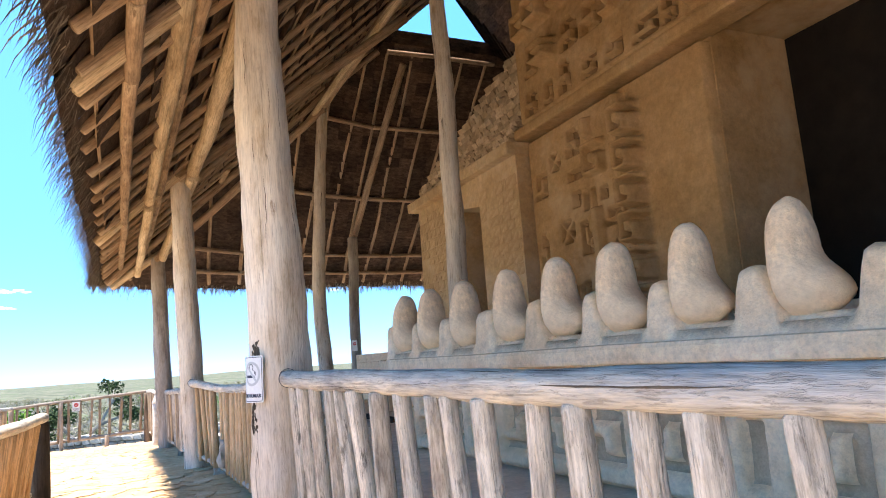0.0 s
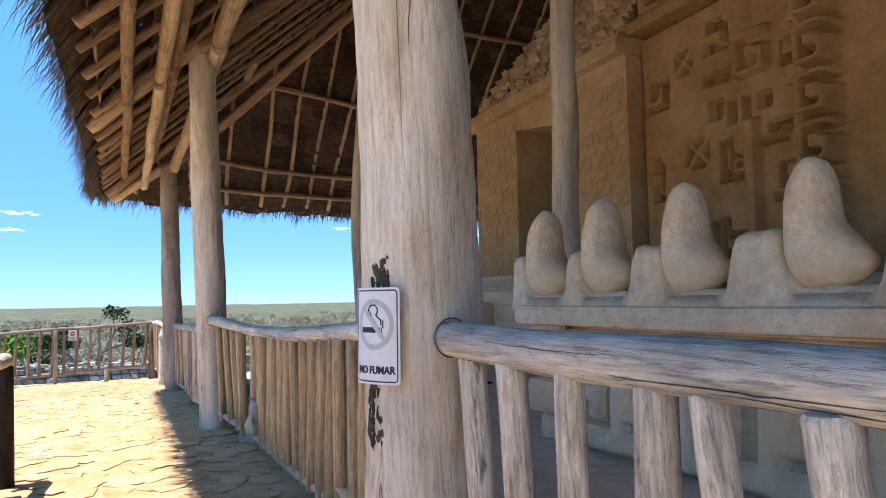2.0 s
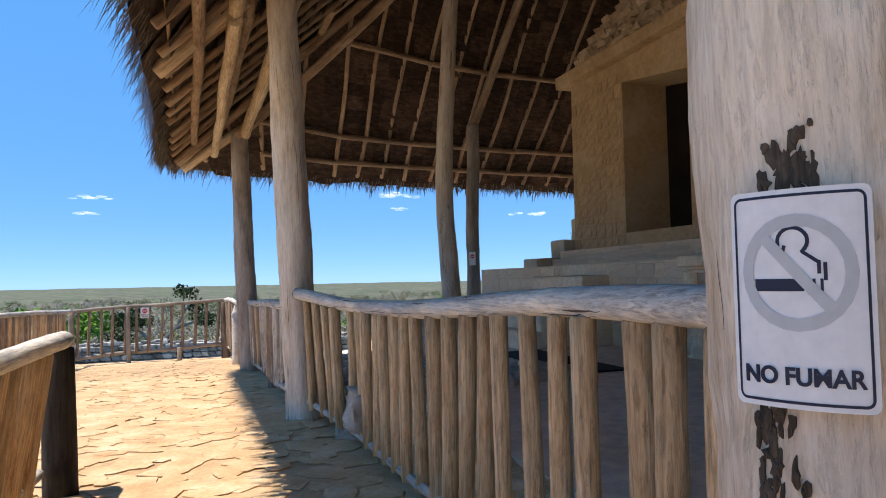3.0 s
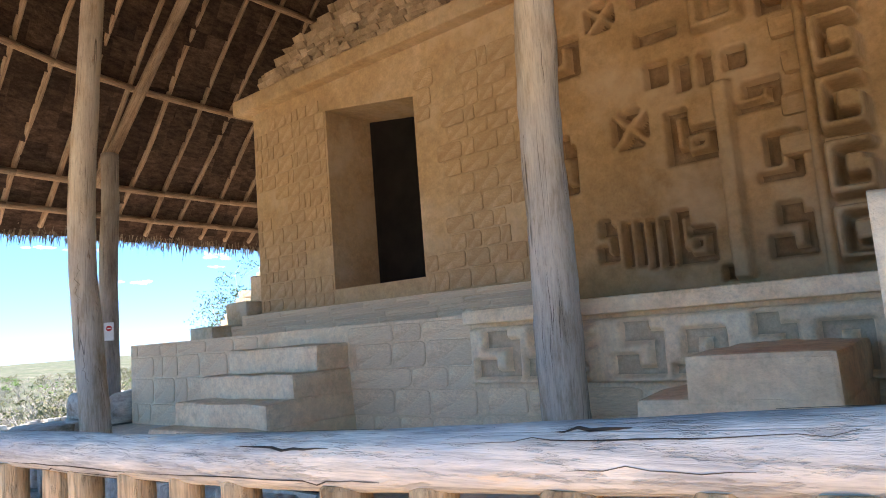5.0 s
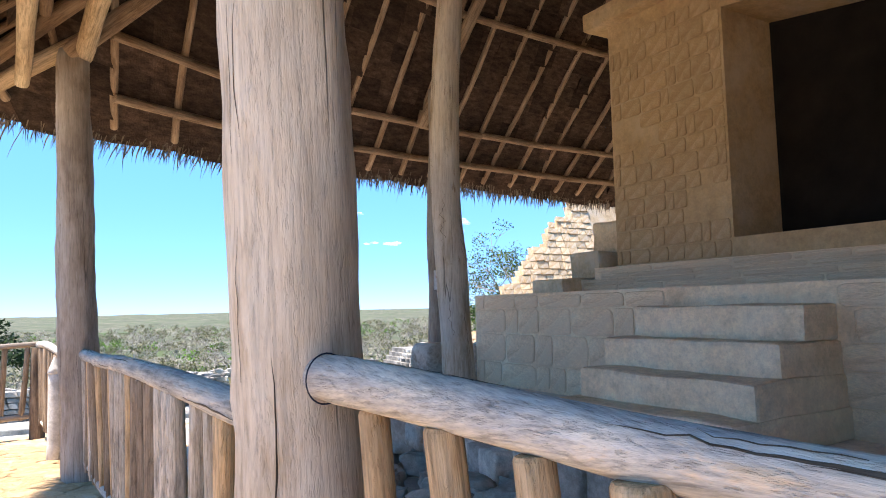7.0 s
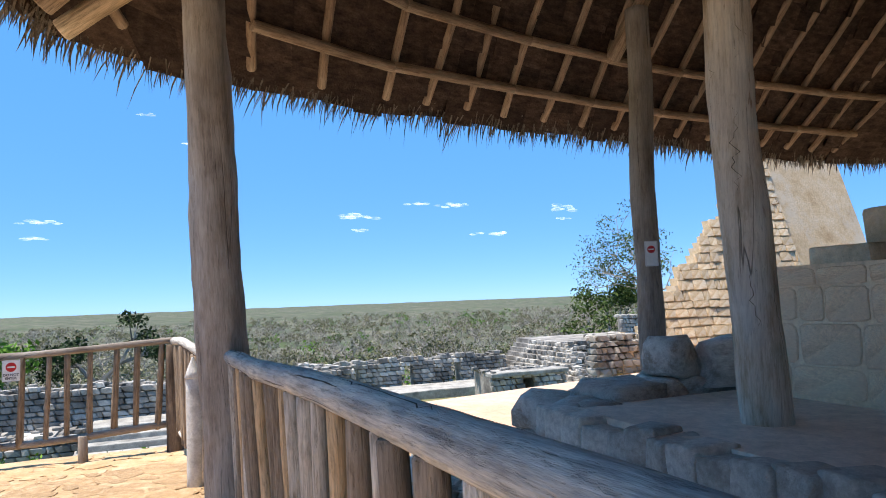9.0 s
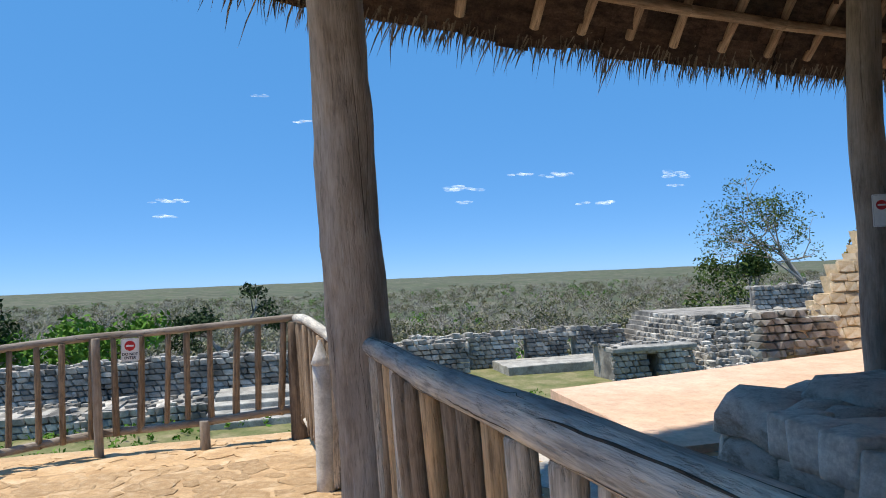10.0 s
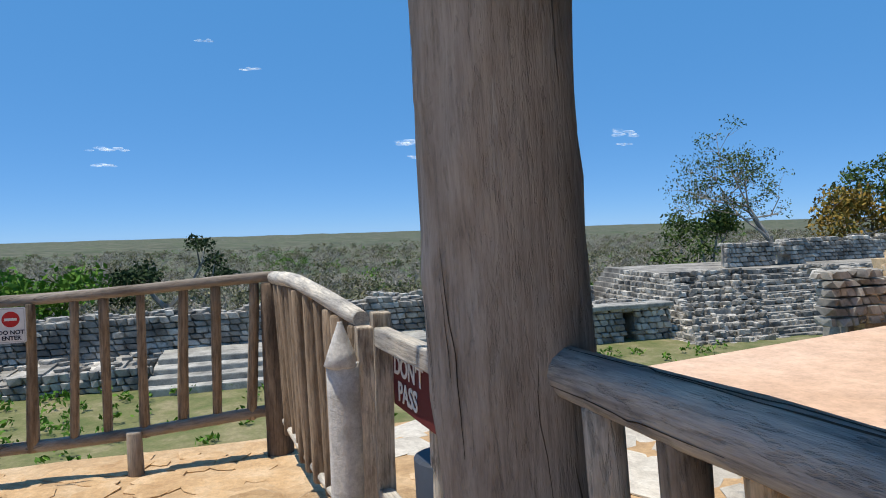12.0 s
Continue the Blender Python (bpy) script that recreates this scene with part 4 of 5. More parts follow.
upper = thing("ruined_upper_wall", (6.3, 12, 4.84), "ochre rubble of the ruined upper wall above the cornice", "wall")
part("lower_stones", rubble_wall(lambda y, z: 6.05 + (z - 4.84) * 0.25, 9.8, 14.2, 4.84, 5.16, 0.15, 31), RUBBLE, upper, kind="stuff")
part("upper_stones", rubble_wall(lambda y, z: 6.12 + (z - 4.84) * 0.3, 9.8, 14.0, 5.14, 6.9, 0.19, 32, lambda y, z: z < 5.4 + (13.9 - y) * 0.45), RUBBLE, upper, kind="stuff")
part("core", boxes((6.45, 8.0, 9.7, 13.2, 4.9, 5.6), (6.6, 8.0, 9.7, 11.2, 5.6, 6.6)), JOINT, upper)

# ---- terrace edge rubble ----
edge = thing("terrace_edge_wall", (2.9, 12, 0.1), "low dry-stone edge of the terrace in shade", "wall")
rng = random.Random(41)
for i in range(30):
    y = 9.0 + i * 0.225
    w, d, h = rng.uniform(0.13, 0.17), rng.uniform(0.11, 0.135), rng.uniform(0.12, 0.15)
    bm = worn_box(-w, w, -d, d, -h, h, 0.035, 0.03, i + 300, 0.09)
    part("stone", bm, FLANKSTONE, edge, m=pose(2.86 + rng.uniform(-0.06, 0.05), y, 0.2 + rng.uniform(-0.04, 0.05), 0, 0, rng.uniform(-20, 20)), smooth=True)
for i in range(8):
    bm = bmesh.new()
    rock(bm, (0, 0, 0), (rng.uniform(0.3, 0.45), rng.uniform(0.28, 0.4), rng.uniform(0.3, 0.42)), i + 30, fine=3)
    part("stone", bm, GREYROCK, edge, m=pose(1.1 + i * 0.24, 8.95 + rng.uniform(-0.05, 0.12), 0.22, 0, 0, rng.uniform(-30, 30)), smooth=True)
for i in range(130):
    bm = bmesh.new()
    s = rng.uniform(0.12, 0.3)
    rock(bm, (0, 0, 0), (s, s * rng.uniform(0.7, 1.2), s * 0.6), i + 60, fine=3)
    x, y = rng.uniform(0.95, 2.75), rng.uniform(9.1, 15.6)
    part("stone", bm, GREYROCK, edge, m=pose(x, y, path_z(y) + 0.02 + 0.12 * max(0, x - 1.2), 0, 0, rng.uniform(0, 180)), smooth=True)
for i in range(46):
    bm = bmesh.new()
    s = rng.uniform(0.16, 0.3)
    rock(bm, (0, 0, 0), (0.3, s * 1.25, s * 0.8), i + 220, fine=3)
    part("stone", bm, WALLSTONE, edge, m=pose(1.3 + rng.uniform(-0.04, 0.05), 4.9 + (i % 23) * 0.18, 0.04 + 0.17 * (i // 23) + rng.uniform(-0.02, 0.02), 0, 0, rng.uniform(-12, 12)), smooth=True)
flank = thing("ruined_stair_flank", (3.6, 16.3, 0), "shaded ruined stair flank with big squared stones", "ruin")
FLAT = []
for k in range(8):
    bm = bmesh.new()
    rock(bm, (0, 0, 0), (1, 1, 1), k * 3.3 + 500, fine=2)
    bm.normal_update()
    FLAT.append(bm)


def rock_meshes(material):
    """The eight worn rocks as shared meshes in one material."""
    made = []
    for bm in FLAT:
        data = bpy.data.meshes.new("stone")
        bm.to_mesh(data)
        data.shade_smooth()
        data.materials.append(material)
        made.append(data)
    return made


GREY_SET, WALL_SET = rock_meshes(GREYROCK), rock_meshes(FLANKSTONE)
for x0, x1, z0, z1, y, high, kinds in ((4.1, 7.2, -0.36, -0.12, 17.55, 0.08, GREY_SET), (4.0, 7.2, -0.22, 0.02, 17.1, 0.09, GREY_SET), (3.75, 7.2, -0.1, 0.16, 16.65, 0.1, GREY_SET), (3.45, 7.2, -0.05, 0.34, 16.2, 0.16, WALL_SET), (3.3, 7.0, 0.15, 0.42, 15.8, 0.24, WALL_SET), (4.4, 7.2, 0.38, 0.72, 15.55, 0.26, WALL_SET)):
    for x, z, w, h in courses(x0, x1, z0, z1, high, high * 2.4, int(y * 10)):
        part("stone", rng.choice(kinds), None, flank, m=pose(x, y + rng.uniform(-0.1, 0.1), z, rng.uniform(-5, 5), 0, rng.uniform(-8, 8)) @ Matrix.Diagonal((w * 1.12, 0.5, h * rng.uniform(1.05, 1.3), 1)))
for y, z, w, h in courses(15.3, 16.4, -0.2, 0.34, 0.25, 0.36, 88):
    part("stone", rng.choice(WALL_SET), None, flank, m=pose(3.1, y, z, 0, 0, rng.uniform(-6, 6)) @ Matrix.Diagonal((0.4, w * 1.1, h * 1.12, 1)))
for i in range(90):
    f = rng.random()
    x, y = rng.uniform(3.4 + 0.7 * f, 6.4), 15.9 + 1.75 * f
    size = rng.uniform(0.2, 0.42)
    part("stone", rng.choice(GREY_SET), None, flank, m=pose(x + 0.12 * f, y, 0.3 - 0.56 * f + rng.uniform(-0.02, 0.04), rng.uniform(-10, 4), rng.uniform(-6, 6), rng.uniform(0, 180)) @ Matrix.Diagonal((size, size * rng.uniform(0.6, 0.9), size * 0.34, 1)))
part("boulder", WALL_SET[2], None, flank, "big squared boulder", m=pose(4.2, 15.75, 0.62, 0, 0, 8) @ Matrix.Diagonal((0.4, 0.36, 0.32, 1)))
part("layered_stone", worn_box(-0.34, 0.34, -0.16, 0.16, -0.07, 0.07, 0.02, 0.03, 71, 0.08), GREYROCK, flank, m=pose(4.45, 17.5, -0.2, 0, 0, 12))
part("core", boxes((3.2, 7.5, 15.3, 16.2, -0.6, 0.24), (3.7, 7.5, 16.2, 16.9, -0.6, -0.02), (4.1, 7.5, 16.9, 17.5, -0.6, -0.24), (5.6, 8, 14.6, 15.5, -0.6, 1.3)), GREYRUIN, flank)
corner = thing("corner_blocks", (6.1, 15, 1.36), "worn stone blocks beside the temple corner", "stones")
part("block", worn_box(5.4, 6.9, 14.72, 15.3, 1.35, 1.54, 0.03, 0.03, 61), WALLSTONE, corner)
part("block", worn_box(5.88, 7.1, 14.6, 15.1, 1.53, 1.88, 0.05, 0.04, 62), WALLSTONE, corner)
part("block", worn_box(6.4, 7.6, 14.5, 15.2, 1.5, 2.3, 0.05, 0.05, 63), WALLSTONE, corner)

# ---- beyond the terrace ----
bm = bmesh.new()
ring = [(3.1, 17.3), (10.5, 17.3), (10.5, 21.9), (8.8, 21.4), (3.25, 20.3)]
top = [bm.verts.new((x, y, -0.3)) for x, y in ring]
low = [bm.verts.new((x, y, -6)) for x, y in ring]
bm.faces.new(top)
for k in range(5):
    bm.faces.new((top[k], low[k], low[(k + 1) % 5], top[(k + 1) % 5]))
part("slab", bm, SAND, label="sunlit peach stucco slab below the terrace", kind="structure")


def slope_top(x):
    """The broken skyline of the golden wall."""
    return -0.3 if x < 7.9 else min(7.0, 0.5 + (x - 8.7) * 0.82 + 0.35 * noise.noise((x * 2.6, 0, 0)) + 0.2 * noise.noise((x * 7, 3, 0)))


golden = thing("golden_wall", (10, 21.6, -0.3), "sunlit golden stone wall with a broken sloping top", "wall")
LEAN = 0.3
bm = boxes(*[(x, x + 0.151, 21.6, 21.9, -0.4, slope_top(x + 0.08) - 0.12) for x in span(8.0, 16, 0.15)], (8.0, 16.15, 21.6, 22.0, -6, -0.41))
for v in bm.verts:
    v.co.y += LEAN * max(0.0, v.co.z + 0.3)
part("core", bm, WALLSTONE, golden)
cells = [c for c in courses(7.9, 13.6, -0.3, 4.8, 0.19, 0.24, 51) if c[1] < slope_top(c[0])]
vs, fs = [], []
for n, (y, z, w, h) in enumerate(cells):
    base = UNIT[int(abs(y * 37 + z * 91)) % 8]
    data = SHARED.get((base.name, WALLSTONE.name))
    if data is None:
        data = base.copy()
        data.materials.append(WALLSTONE)
        SHARED[(base.name, WALLSTONE.name)] = data
    m = (Matrix.Translation((y, 21.57 + LEAN * (z + 0.3) + rng.uniform(-0.02, 0.01), z + rng.uniform(-0.015, 0.015))) @ Matrix.Rotation(-LEAN, 4, "X") @ Matrix.Rotation(math.pi / 2, 4, "Z") @ Matrix.Rotation(rng.uniform(-0.07, 0.07), 4, "X") @ Matrix.Diagonal((0.05, w * rng.uniform(0.97, 1.06), h * rng.uniform(0.97, 1.08), 1)))
    if n < 290:
        part("stone", data, None, golden, m=m)
    else:
        i = len(vs)
        vs += [m @ q.co for q in data.vertices]
        fs += [tuple(i + q for q in poly.vertices) for poly in data.polygons]
rest = bpy.data.meshes.new("upper_stones")
rest.from_pydata([tuple(v) for v in vs], [], fs)
rest.materials.append(WALLSTONE)
part("upper_stones", rest, None, golden, kind="stuff")


def ruin(label, x0, x1, y, z0, z1, seed, size=0.36, deep=0.9, doors=(), name="ruined_wall"):
    """A ruined wall facing -y, of coursed grey stones, with a broken top."""
    t = thing(name, ((x0 + x1) / 2, y, z0), label, "ruin", "court ruins")
    rng = random.Random(seed)

    def top(x):
        return z1 + 0.25 * noise.noise((x * 0.8, seed, 0)) + 0.12 * noise.noise((x * 3, seed, 0))

    cuts = sorted([x0, x1] + [d for e in doors for d in e[:2]])
    rows = []
    for a, b in zip(cuts, cuts[1:]):
        door = [e for e in doors if abs(e[0] - a) < 1e-6]
        for x in span(a, b, 0.5)[(1 if a == x0 and b - a > 1 else 0):(-2 if b == x1 and b - a > 1 else -1)]:
            w = (b - a) / max(1, round((b - a) / 0.5))
            rows.append((x, x + w, y + 0.08, y + deep, door[0][2] if door else z0 - 0.3, top(x + w / 2) - 0.05))
    part("core", boxes(*rows), GREYRUIN, t)
    bm = bmesh.new()
    for x, z, w, h in courses(x0, x1, z0, z1 + 0.3, size * 0.72, size, seed):
        if z > top(x) or any(e[0] < x < e[1] and z < e[2] for e in doors):
            continue
        rock(bm, (x, y + rng.uniform(-0.02, 0.06), z), (w * 1.03, 0.3, h * 1.03), rng.random() * 60)
    for x in span(x0, x1, size * 0.5):
        rock(bm, (x, y + rng.uniform(0.1, deep - 0.1), top(x)), (size * rng.uniform(0.5, 1.1), size, size * 0.5), rng.random() * 60, rng.random() * 3)
    part("stonework", bm, GREYRUIN, t, kind="stuff")
    return t


ruin("grey rubble stub beside the golden wall", 7.4, 8.9, 21.7, -0.35, 0.35, 77, size=0.17, deep=0.5)
ruin("long ruined grey stone wall behind the court", -14.5, 8.2, 43.0, -4.2, -1.95, 71)
ruin("low grey stone ledge before the long wall", -15, -3.2, 40.0, -4.2, -3.45, 72, deep=2.9)
stair = thing("court_stairs", (-1, 39, -4.2), "broad low pale stone stairs in the court", "stairs")
for k in range(4):
    part("step", worn_box(-3.4 + 0.1 * k, 7.5, 38.6 + 0.7 * k, 42.9, -4.3 + 0.2 * k, -3.98 + 0.22 * k, 0.05, 0.05, 80 + k, 0.8), STEPSTONE, stair)
ruin("ruined grey stone wall with gaps across the court", 6.5, 19.5, 49.0, -4.2, -2.3, 73, doors=((9.2, 10.0, -2.6), (12.6, 13.4, -2.6), (15.8, 16.4, -2.7)))
part("court_ledge", worn_box(11, 20, 45.6, 48.5, -4.3, -3.75, 0.05, 0.05, 90, 0.8), STEPSTONE, label="pale stone ledge in the court", kind="structure")
ruin("small ruined stone room with a flat lintel", 14.4, 18.6, 40.6, -4.2, -2.6, 74, doors=((16.2, 16.8, -2.9),), deep=3.0, name="ruined_room")
part("lintel", worn_box(14.3, 18.7, 40.4, 41.3, -2.72, -2.5, 0.05, 0.04, 91, 0.6), STEPSTONE, label="pale flat lintel slab over the small room", kind="structure")
pyramid = thing("stepped_pyramid", (24, 42, -4.5), "grey stone stepped platform with ruined stairs", "ruin")
for k in range(12):
    bm = bmesh.new()
    rng = random.Random(100 + k)
    x0 = 18.4 + 0.22 * k
    z = -4.6 + 0.262 * k
    box(bm, x0, 40, 38.2 + 0.48 * k, 50, z - 0.3, z + 0.2)
    for x in span(x0, 38, 0.34):
        ruined = x < 22.5 + 0.25 * k or noise.noise((x * 0.35, k * 0.8, 0)) > 0.25
        rock(bm, (x, 38.2 + 0.48 * k + rng.uniform(-0.05, 0.05) * (4 if ruined else 1), z + 0.06 + rng.uniform(-0.06, 0.03) * (3 if ruined else 1)), (0.4 * rng.uniform(0.5, 1.25), 0.4, 0.27 * rng.uniform(0.6, 1.3)), rng.random() * 40, rng.uniform(-0.4, 0.4) if ruined else 0.0)
        if ruined:
            rock(bm, (x + rng.uniform(-0.2, 0.2), 38.2 + 0.48 * k + rng.uniform(-0.3, 0.2), z + 0.2), (0.3 * rng.uniform(0.5, 1.2), 0.3, 0.24 * rng.uniform(0.6, 1.2)), rng.random() * 40, rng.random() * 3)
    for y in span(38.2 + 0.48 * k, 48, 0.36):
        rock(bm, (x0 + rng.uniform(-0.1, 0.1), y, z + 0.06), (0.36, 0.42 * rng.uniform(0.6, 1.1), 0.32 * rng.uniform(0.7, 1.1)), rng.random() * 40)
    part("step", bm, GREYRUIN, pyramid)
ruin("pale ruined chamber walls on top of the stepped platform", 25.6, 31.0, 45.2, -1.5, -0.25, 75, name="ruined_chamber", doors=((28.9, 30.0, -0.9),))
ruin("pale ruined chamber walls on top of the stepped platform", 31.0, 40.0, 46.5, -1.5, -0.2, 76, name="ruined_chamber")

# ---- plants ----


def leaf_cloud(verts, faces, centre, radius, count, size, rng, flat=0.7):
    for _ in range(count):
        d = Vector((rng.gauss(0, 1), rng.gauss(0, 1), rng.gauss(0, 1))).normalized() * (rng.random() ** 0.4)
        p = Vector(centre) + Vector((d.x * radius, d.y * radius, d.z * radius * flat))
        u = Vector((rng.gauss(0, 1), rng.gauss(0, 1), rng.gauss(0, 1))).normalized()
        w = u.cross(Vector((rng.gauss(0, 1), rng.gauss(0, 1), rng.gauss(0, 1)))).normalized()
        s = size * rng.uniform(0.6, 1.3)
        i = len(verts)
        verts += [p - u * s, p + w * s * 0.45, p + u * s, p - w * s * 0.45]
        faces.append((i, i + 1, i + 2, i + 3))


def branch(verts, faces, a, b, r0, r1, sides=4):
    m = aim(a, b)
    n = (Vector(b) - Vector(a)).length
    i = len(verts)
    for z, r in ((0, r0), (n, r1)):
        verts += [m @ Vector((r * math.cos(2 * math.pi * k / sides), r * math.sin(2 * math.pi * k / sides), z)) for k in range(sides)]
    for k in range(sides):
        faces.append((i + k, i + (k + 1) % sides, i + sides + (k + 1) % sides, i + sides + k))


def limbs(verts, faces, base, height, r, rng, depth, spread=0.6, up=0.55, ends=None, sides=5):
    """A trunk that forks into ever thinner limbs."""
    def grow(p, d, length, rad, level):
        q = p + d * length
        branch(verts, faces, p, q, rad, rad * 0.66, sides if level > 1 else 3)
        if level == 0:
            if ends is not None:
                ends.append(q)
            return
        for _ in range(rng.choice((2, 3, 3)) if level > 1 else 3):
            e = (d * up + Vector((rng.gauss(0, 1), rng.gauss(0, 1), rng.gauss(0.25, 0.6))) * spread).normalized()
            grow(p.lerp(q, rng.uniform(0.75, 1.0)), e, length * rng.uniform(0.6, 0.85), rad * 0.6, level - 1)

    grow(Vector(base), Vector((rng.gauss(0, 0.08), rng.gauss(0, 0.08), 1)).normalized(), height, r, depth)


def raw(name, verts, faces, material):
    data = bpy.data.meshes.new(name)
    data.from_pydata([tuple(v) for v in verts], [], faces)
    data.materials.append(material)
    return data


def tree(place, height, crown, leaf, label, seed, trunk_r=0.16, count=60, size=0.16, depth=4, spread=0.62):
    rng = random.Random(seed)
    t = thing("tree", place, label, "tree")
    v, f, ends = [], [], []
    limbs(v, f, place, height * 0.38, trunk_r, rng, depth, spread, ends=ends)
    part("trunk", raw("trunk", v, f, TWIG), None, t)
    v, f = [], []
    for e in ends:
        if rng.random() < 0.9:
            leaf_cloud(v, f, e, crown, count, size, rng)
    part("crown", raw("crown", v, f, leaf), None, t)
    return t


tree((33.8, 50, -4), 10.6, 0.7, LEAF, "slender tree with a wide airy crown above the ruins", 12, 0.18, 24, 0.1, 5, 0.62)
tree((38.4, 50, -4), 8.6, 1.25, LEAF_GOLD, "dense tree with golden-green leaves behind the ruins", 2, 0.2, 90, 0.2)
tree((43.5, 51, -4), 11.0, 1.0, LEAF, "green tree behind the ruins", 3, 0.2, 50, 0.16)
tree((31.0, 53, -6), 7.6, 1.0, LEAF, "low bushy tree behind the ruins", 4, 0.2, 70, 0.16)
tree((-4.9, 66, -6.9), 8.6, 0.9, LEAF_DARK, "dark round evergreen standing over the scrub", 5, 0.3, 130, 0.17, 3, 0.5)
tree((-11.0, 57, -6.6), 6.2, 1.4, LEAF_LIGHT, "bright green spreading tree in the scrub", 6, 0.3, 60, 0.22)
tree((-15.0, 58, -6.6), 6.6, 1.4, LEAF_LIGHT, "bright green spreading tree in the scrub", 7, 0.3, 60, 0.22)
tree((-20.5, 55, -6.5), 9.6, 1.2, LEAF_DARK, "tall dark green tree at the court's edge", 8, 0.3, 60, 0.2)

KINDS = []
for k in range(7):
    rng = random.Random(200 + k)
    v, f, ends = [], [], []
    limbs(v, f, (0, 0, 0), 2.6, 0.16, rng, 3, 0.7, ends=ends, sides=3)
    twigs = (np.array([tuple(p) for p in v]), f)
    v, f = [], []
    for e in ends:
        if rng.random() < 0.55:
            leaf_cloud(v, f, e, 0.9, 9, 0.3, rng)
    KINDS.append((twigs, (np.array([tuple(p) for p in v]), f)))


def woods(name, picks, which, material, label):
    vs, fs, at = [], [], 0
    for x, y, z, s, turn, kind in picks:
        v, f = KINDS[kind][which]
        c, q = math.cos(turn) * s, math.sin(turn) * s
        w = np.stack([v[:, 0] * c - v[:, 1] * q + x, v[:, 0] * q + v[:, 1] * c + y, v[:, 2] * s + z], 1)
        vs.append(w)
        fs += [tuple(i + at for i in t) for t in f]
        at += len(w)
    data = bpy.data.meshes.new(name)
    data.from_pydata(np.concatenate(vs).tolist(), [], fs)
    data.materials.append(material)
    tagged(part(name, data, None, label=label, kind="stuff"), category="woods")


rng = random.Random(300)
picks = []
for i in range(5200):
    y = 54 + 480 * rng.random() ** 1.8
    x = rng.uniform(-0.75, 1.15) * y
    picks.append((x, y, -13.5 - rng.uniform(0, 1.5) + min(2.5, max(0, 70 - y) * 0.08), rng.uniform(0.75, 1.3), rng.random() * 6.3, rng.randrange(7)))
woods("bare_scrub_trees", picks, 0, TWIG, "grey leafless scrub trees covering the plain")
woods("scrub_leaves", [p for p in picks if rng.random() < 0.36], 1, BUSH, "dry olive scrub leaves among the bare trees")
woods("green_scrub_leaves", [p for p in picks if noise.noise((p[0] * 0.03, p[1] * 0.03, 3)) > 0.36], 1, LEAF_LIGHT, "fresh green leaves among the bare trees")

# far canopy, rolling to the horizon
bm = bmesh.new()
ys = [60 * 1.032 ** k for k in range(132)]
grid = []
for y in ys:
    grid.append([bm.verts.new((y * u, y, -11.6 - 2.2 * min(1, 120 / y) + (1.6 + y * 0.0006) * noise.noise((y * u * 0.09, y * 0.09, 0)) + 1.1 * noise.noise((y * u * 0.33, y * 0.33, 4)))) for u in span(-1.3, 1.8, 0.02)])
for a, b in zip(grid, grid[1:]):
    for k in range(len(a) - 1):
        bm.faces.new((a[k], a[k + 1], b[k + 1], b[k])).smooth = True
tagged(part("far_canopy", bm, CANOPY, label="grey-green woods rolling away to the horizon", kind="stuff"), category="woods")

# tufts of weeds in the court
v, f = [], []
rng = random.Random(310)
for i in range(420):
    x, y = rng.uniform(-14, 19), rng.uniform(23, 40)
    leaf_cloud(v, f, (x, y, -4.05), rng.uniform(0.12, 0.4), 14, 0.1, rng, 0.5)
tagged(part("weeds", raw("weeds", v, f, LEAF_LIGHT), None, label="low green weeds in the grass court", kind="stuff"), category="weeds")

# small clouds, glowing faintly in place of sunlit whiteness
CLOUD = Nodes("cloud", 1.0)
CLOUD.link(CLOUD.ramp(CLOUD.noise(0.035, 5.0, 0.6), [(0.4, (0.0,)), (0.75, (0.45,))]), CLOUD.bsdf.inputs["Alpha"])
CLOUD.bsdf.inputs["Emission Color"].default_value = (0.85, 0.92, 1.0, 1)
CLOUD.bsdf.inputs["Emission Strength"].default_value = 0.45
CLOUD = CLOUD.done(CLOUD.ramp(CLOUD.noise(0.01), [(0.3, (0.85, 0.87, 0.9)), (0.7, (0.95, 0.95, 0.95))]))
rng = random.Random(320)
for x, y, z, w in ((49, 1900, 448, 30), (-312, 1900, 228, 44), (-318, 1900, 187, 38), (482, 1900, 251, 68), (691, 1900, 292, 38), (797, 1900, 288, 40), (1201, 1900, 292, 52), (930, 1900, 202, 52), (1205, 1900, 254, 32), (506, 1900, 211, 30), (-71, 1900, 518, 24), (780, 1795, 276, 40), (2100, 1300, 420, 60), (-900, 1700, 300, 60)):
    bm = bmesh.new()
    for k in range(7):
        made = bmesh.ops.create_icosphere(bm, subdivisions=2, radius=1.0)["verts"]
        o = Vector((rng.gauss(0, 0.55) * w, rng.gauss(0, 8), rng.gauss(0, 0.07) * w))
        r = rng.uniform(0.16, 0.36) * w
        for q in made:
            n = 1 + 0.4 * noise.noise(q.co * 2 + o)
            q.co = Vector((q.co.x * r * 1.3 * n, q.co.y * r * 0.5, q.co.z * r * 0.26 * n)) + o
    tagged(part("cloud", bm, CLOUD, None, "small white fair-weather cloud low over the plain", m=pose(x, y, z), smooth=True, kind="structure"), category="cloud")

# ---- wire loops that tie the rails to the posts ----


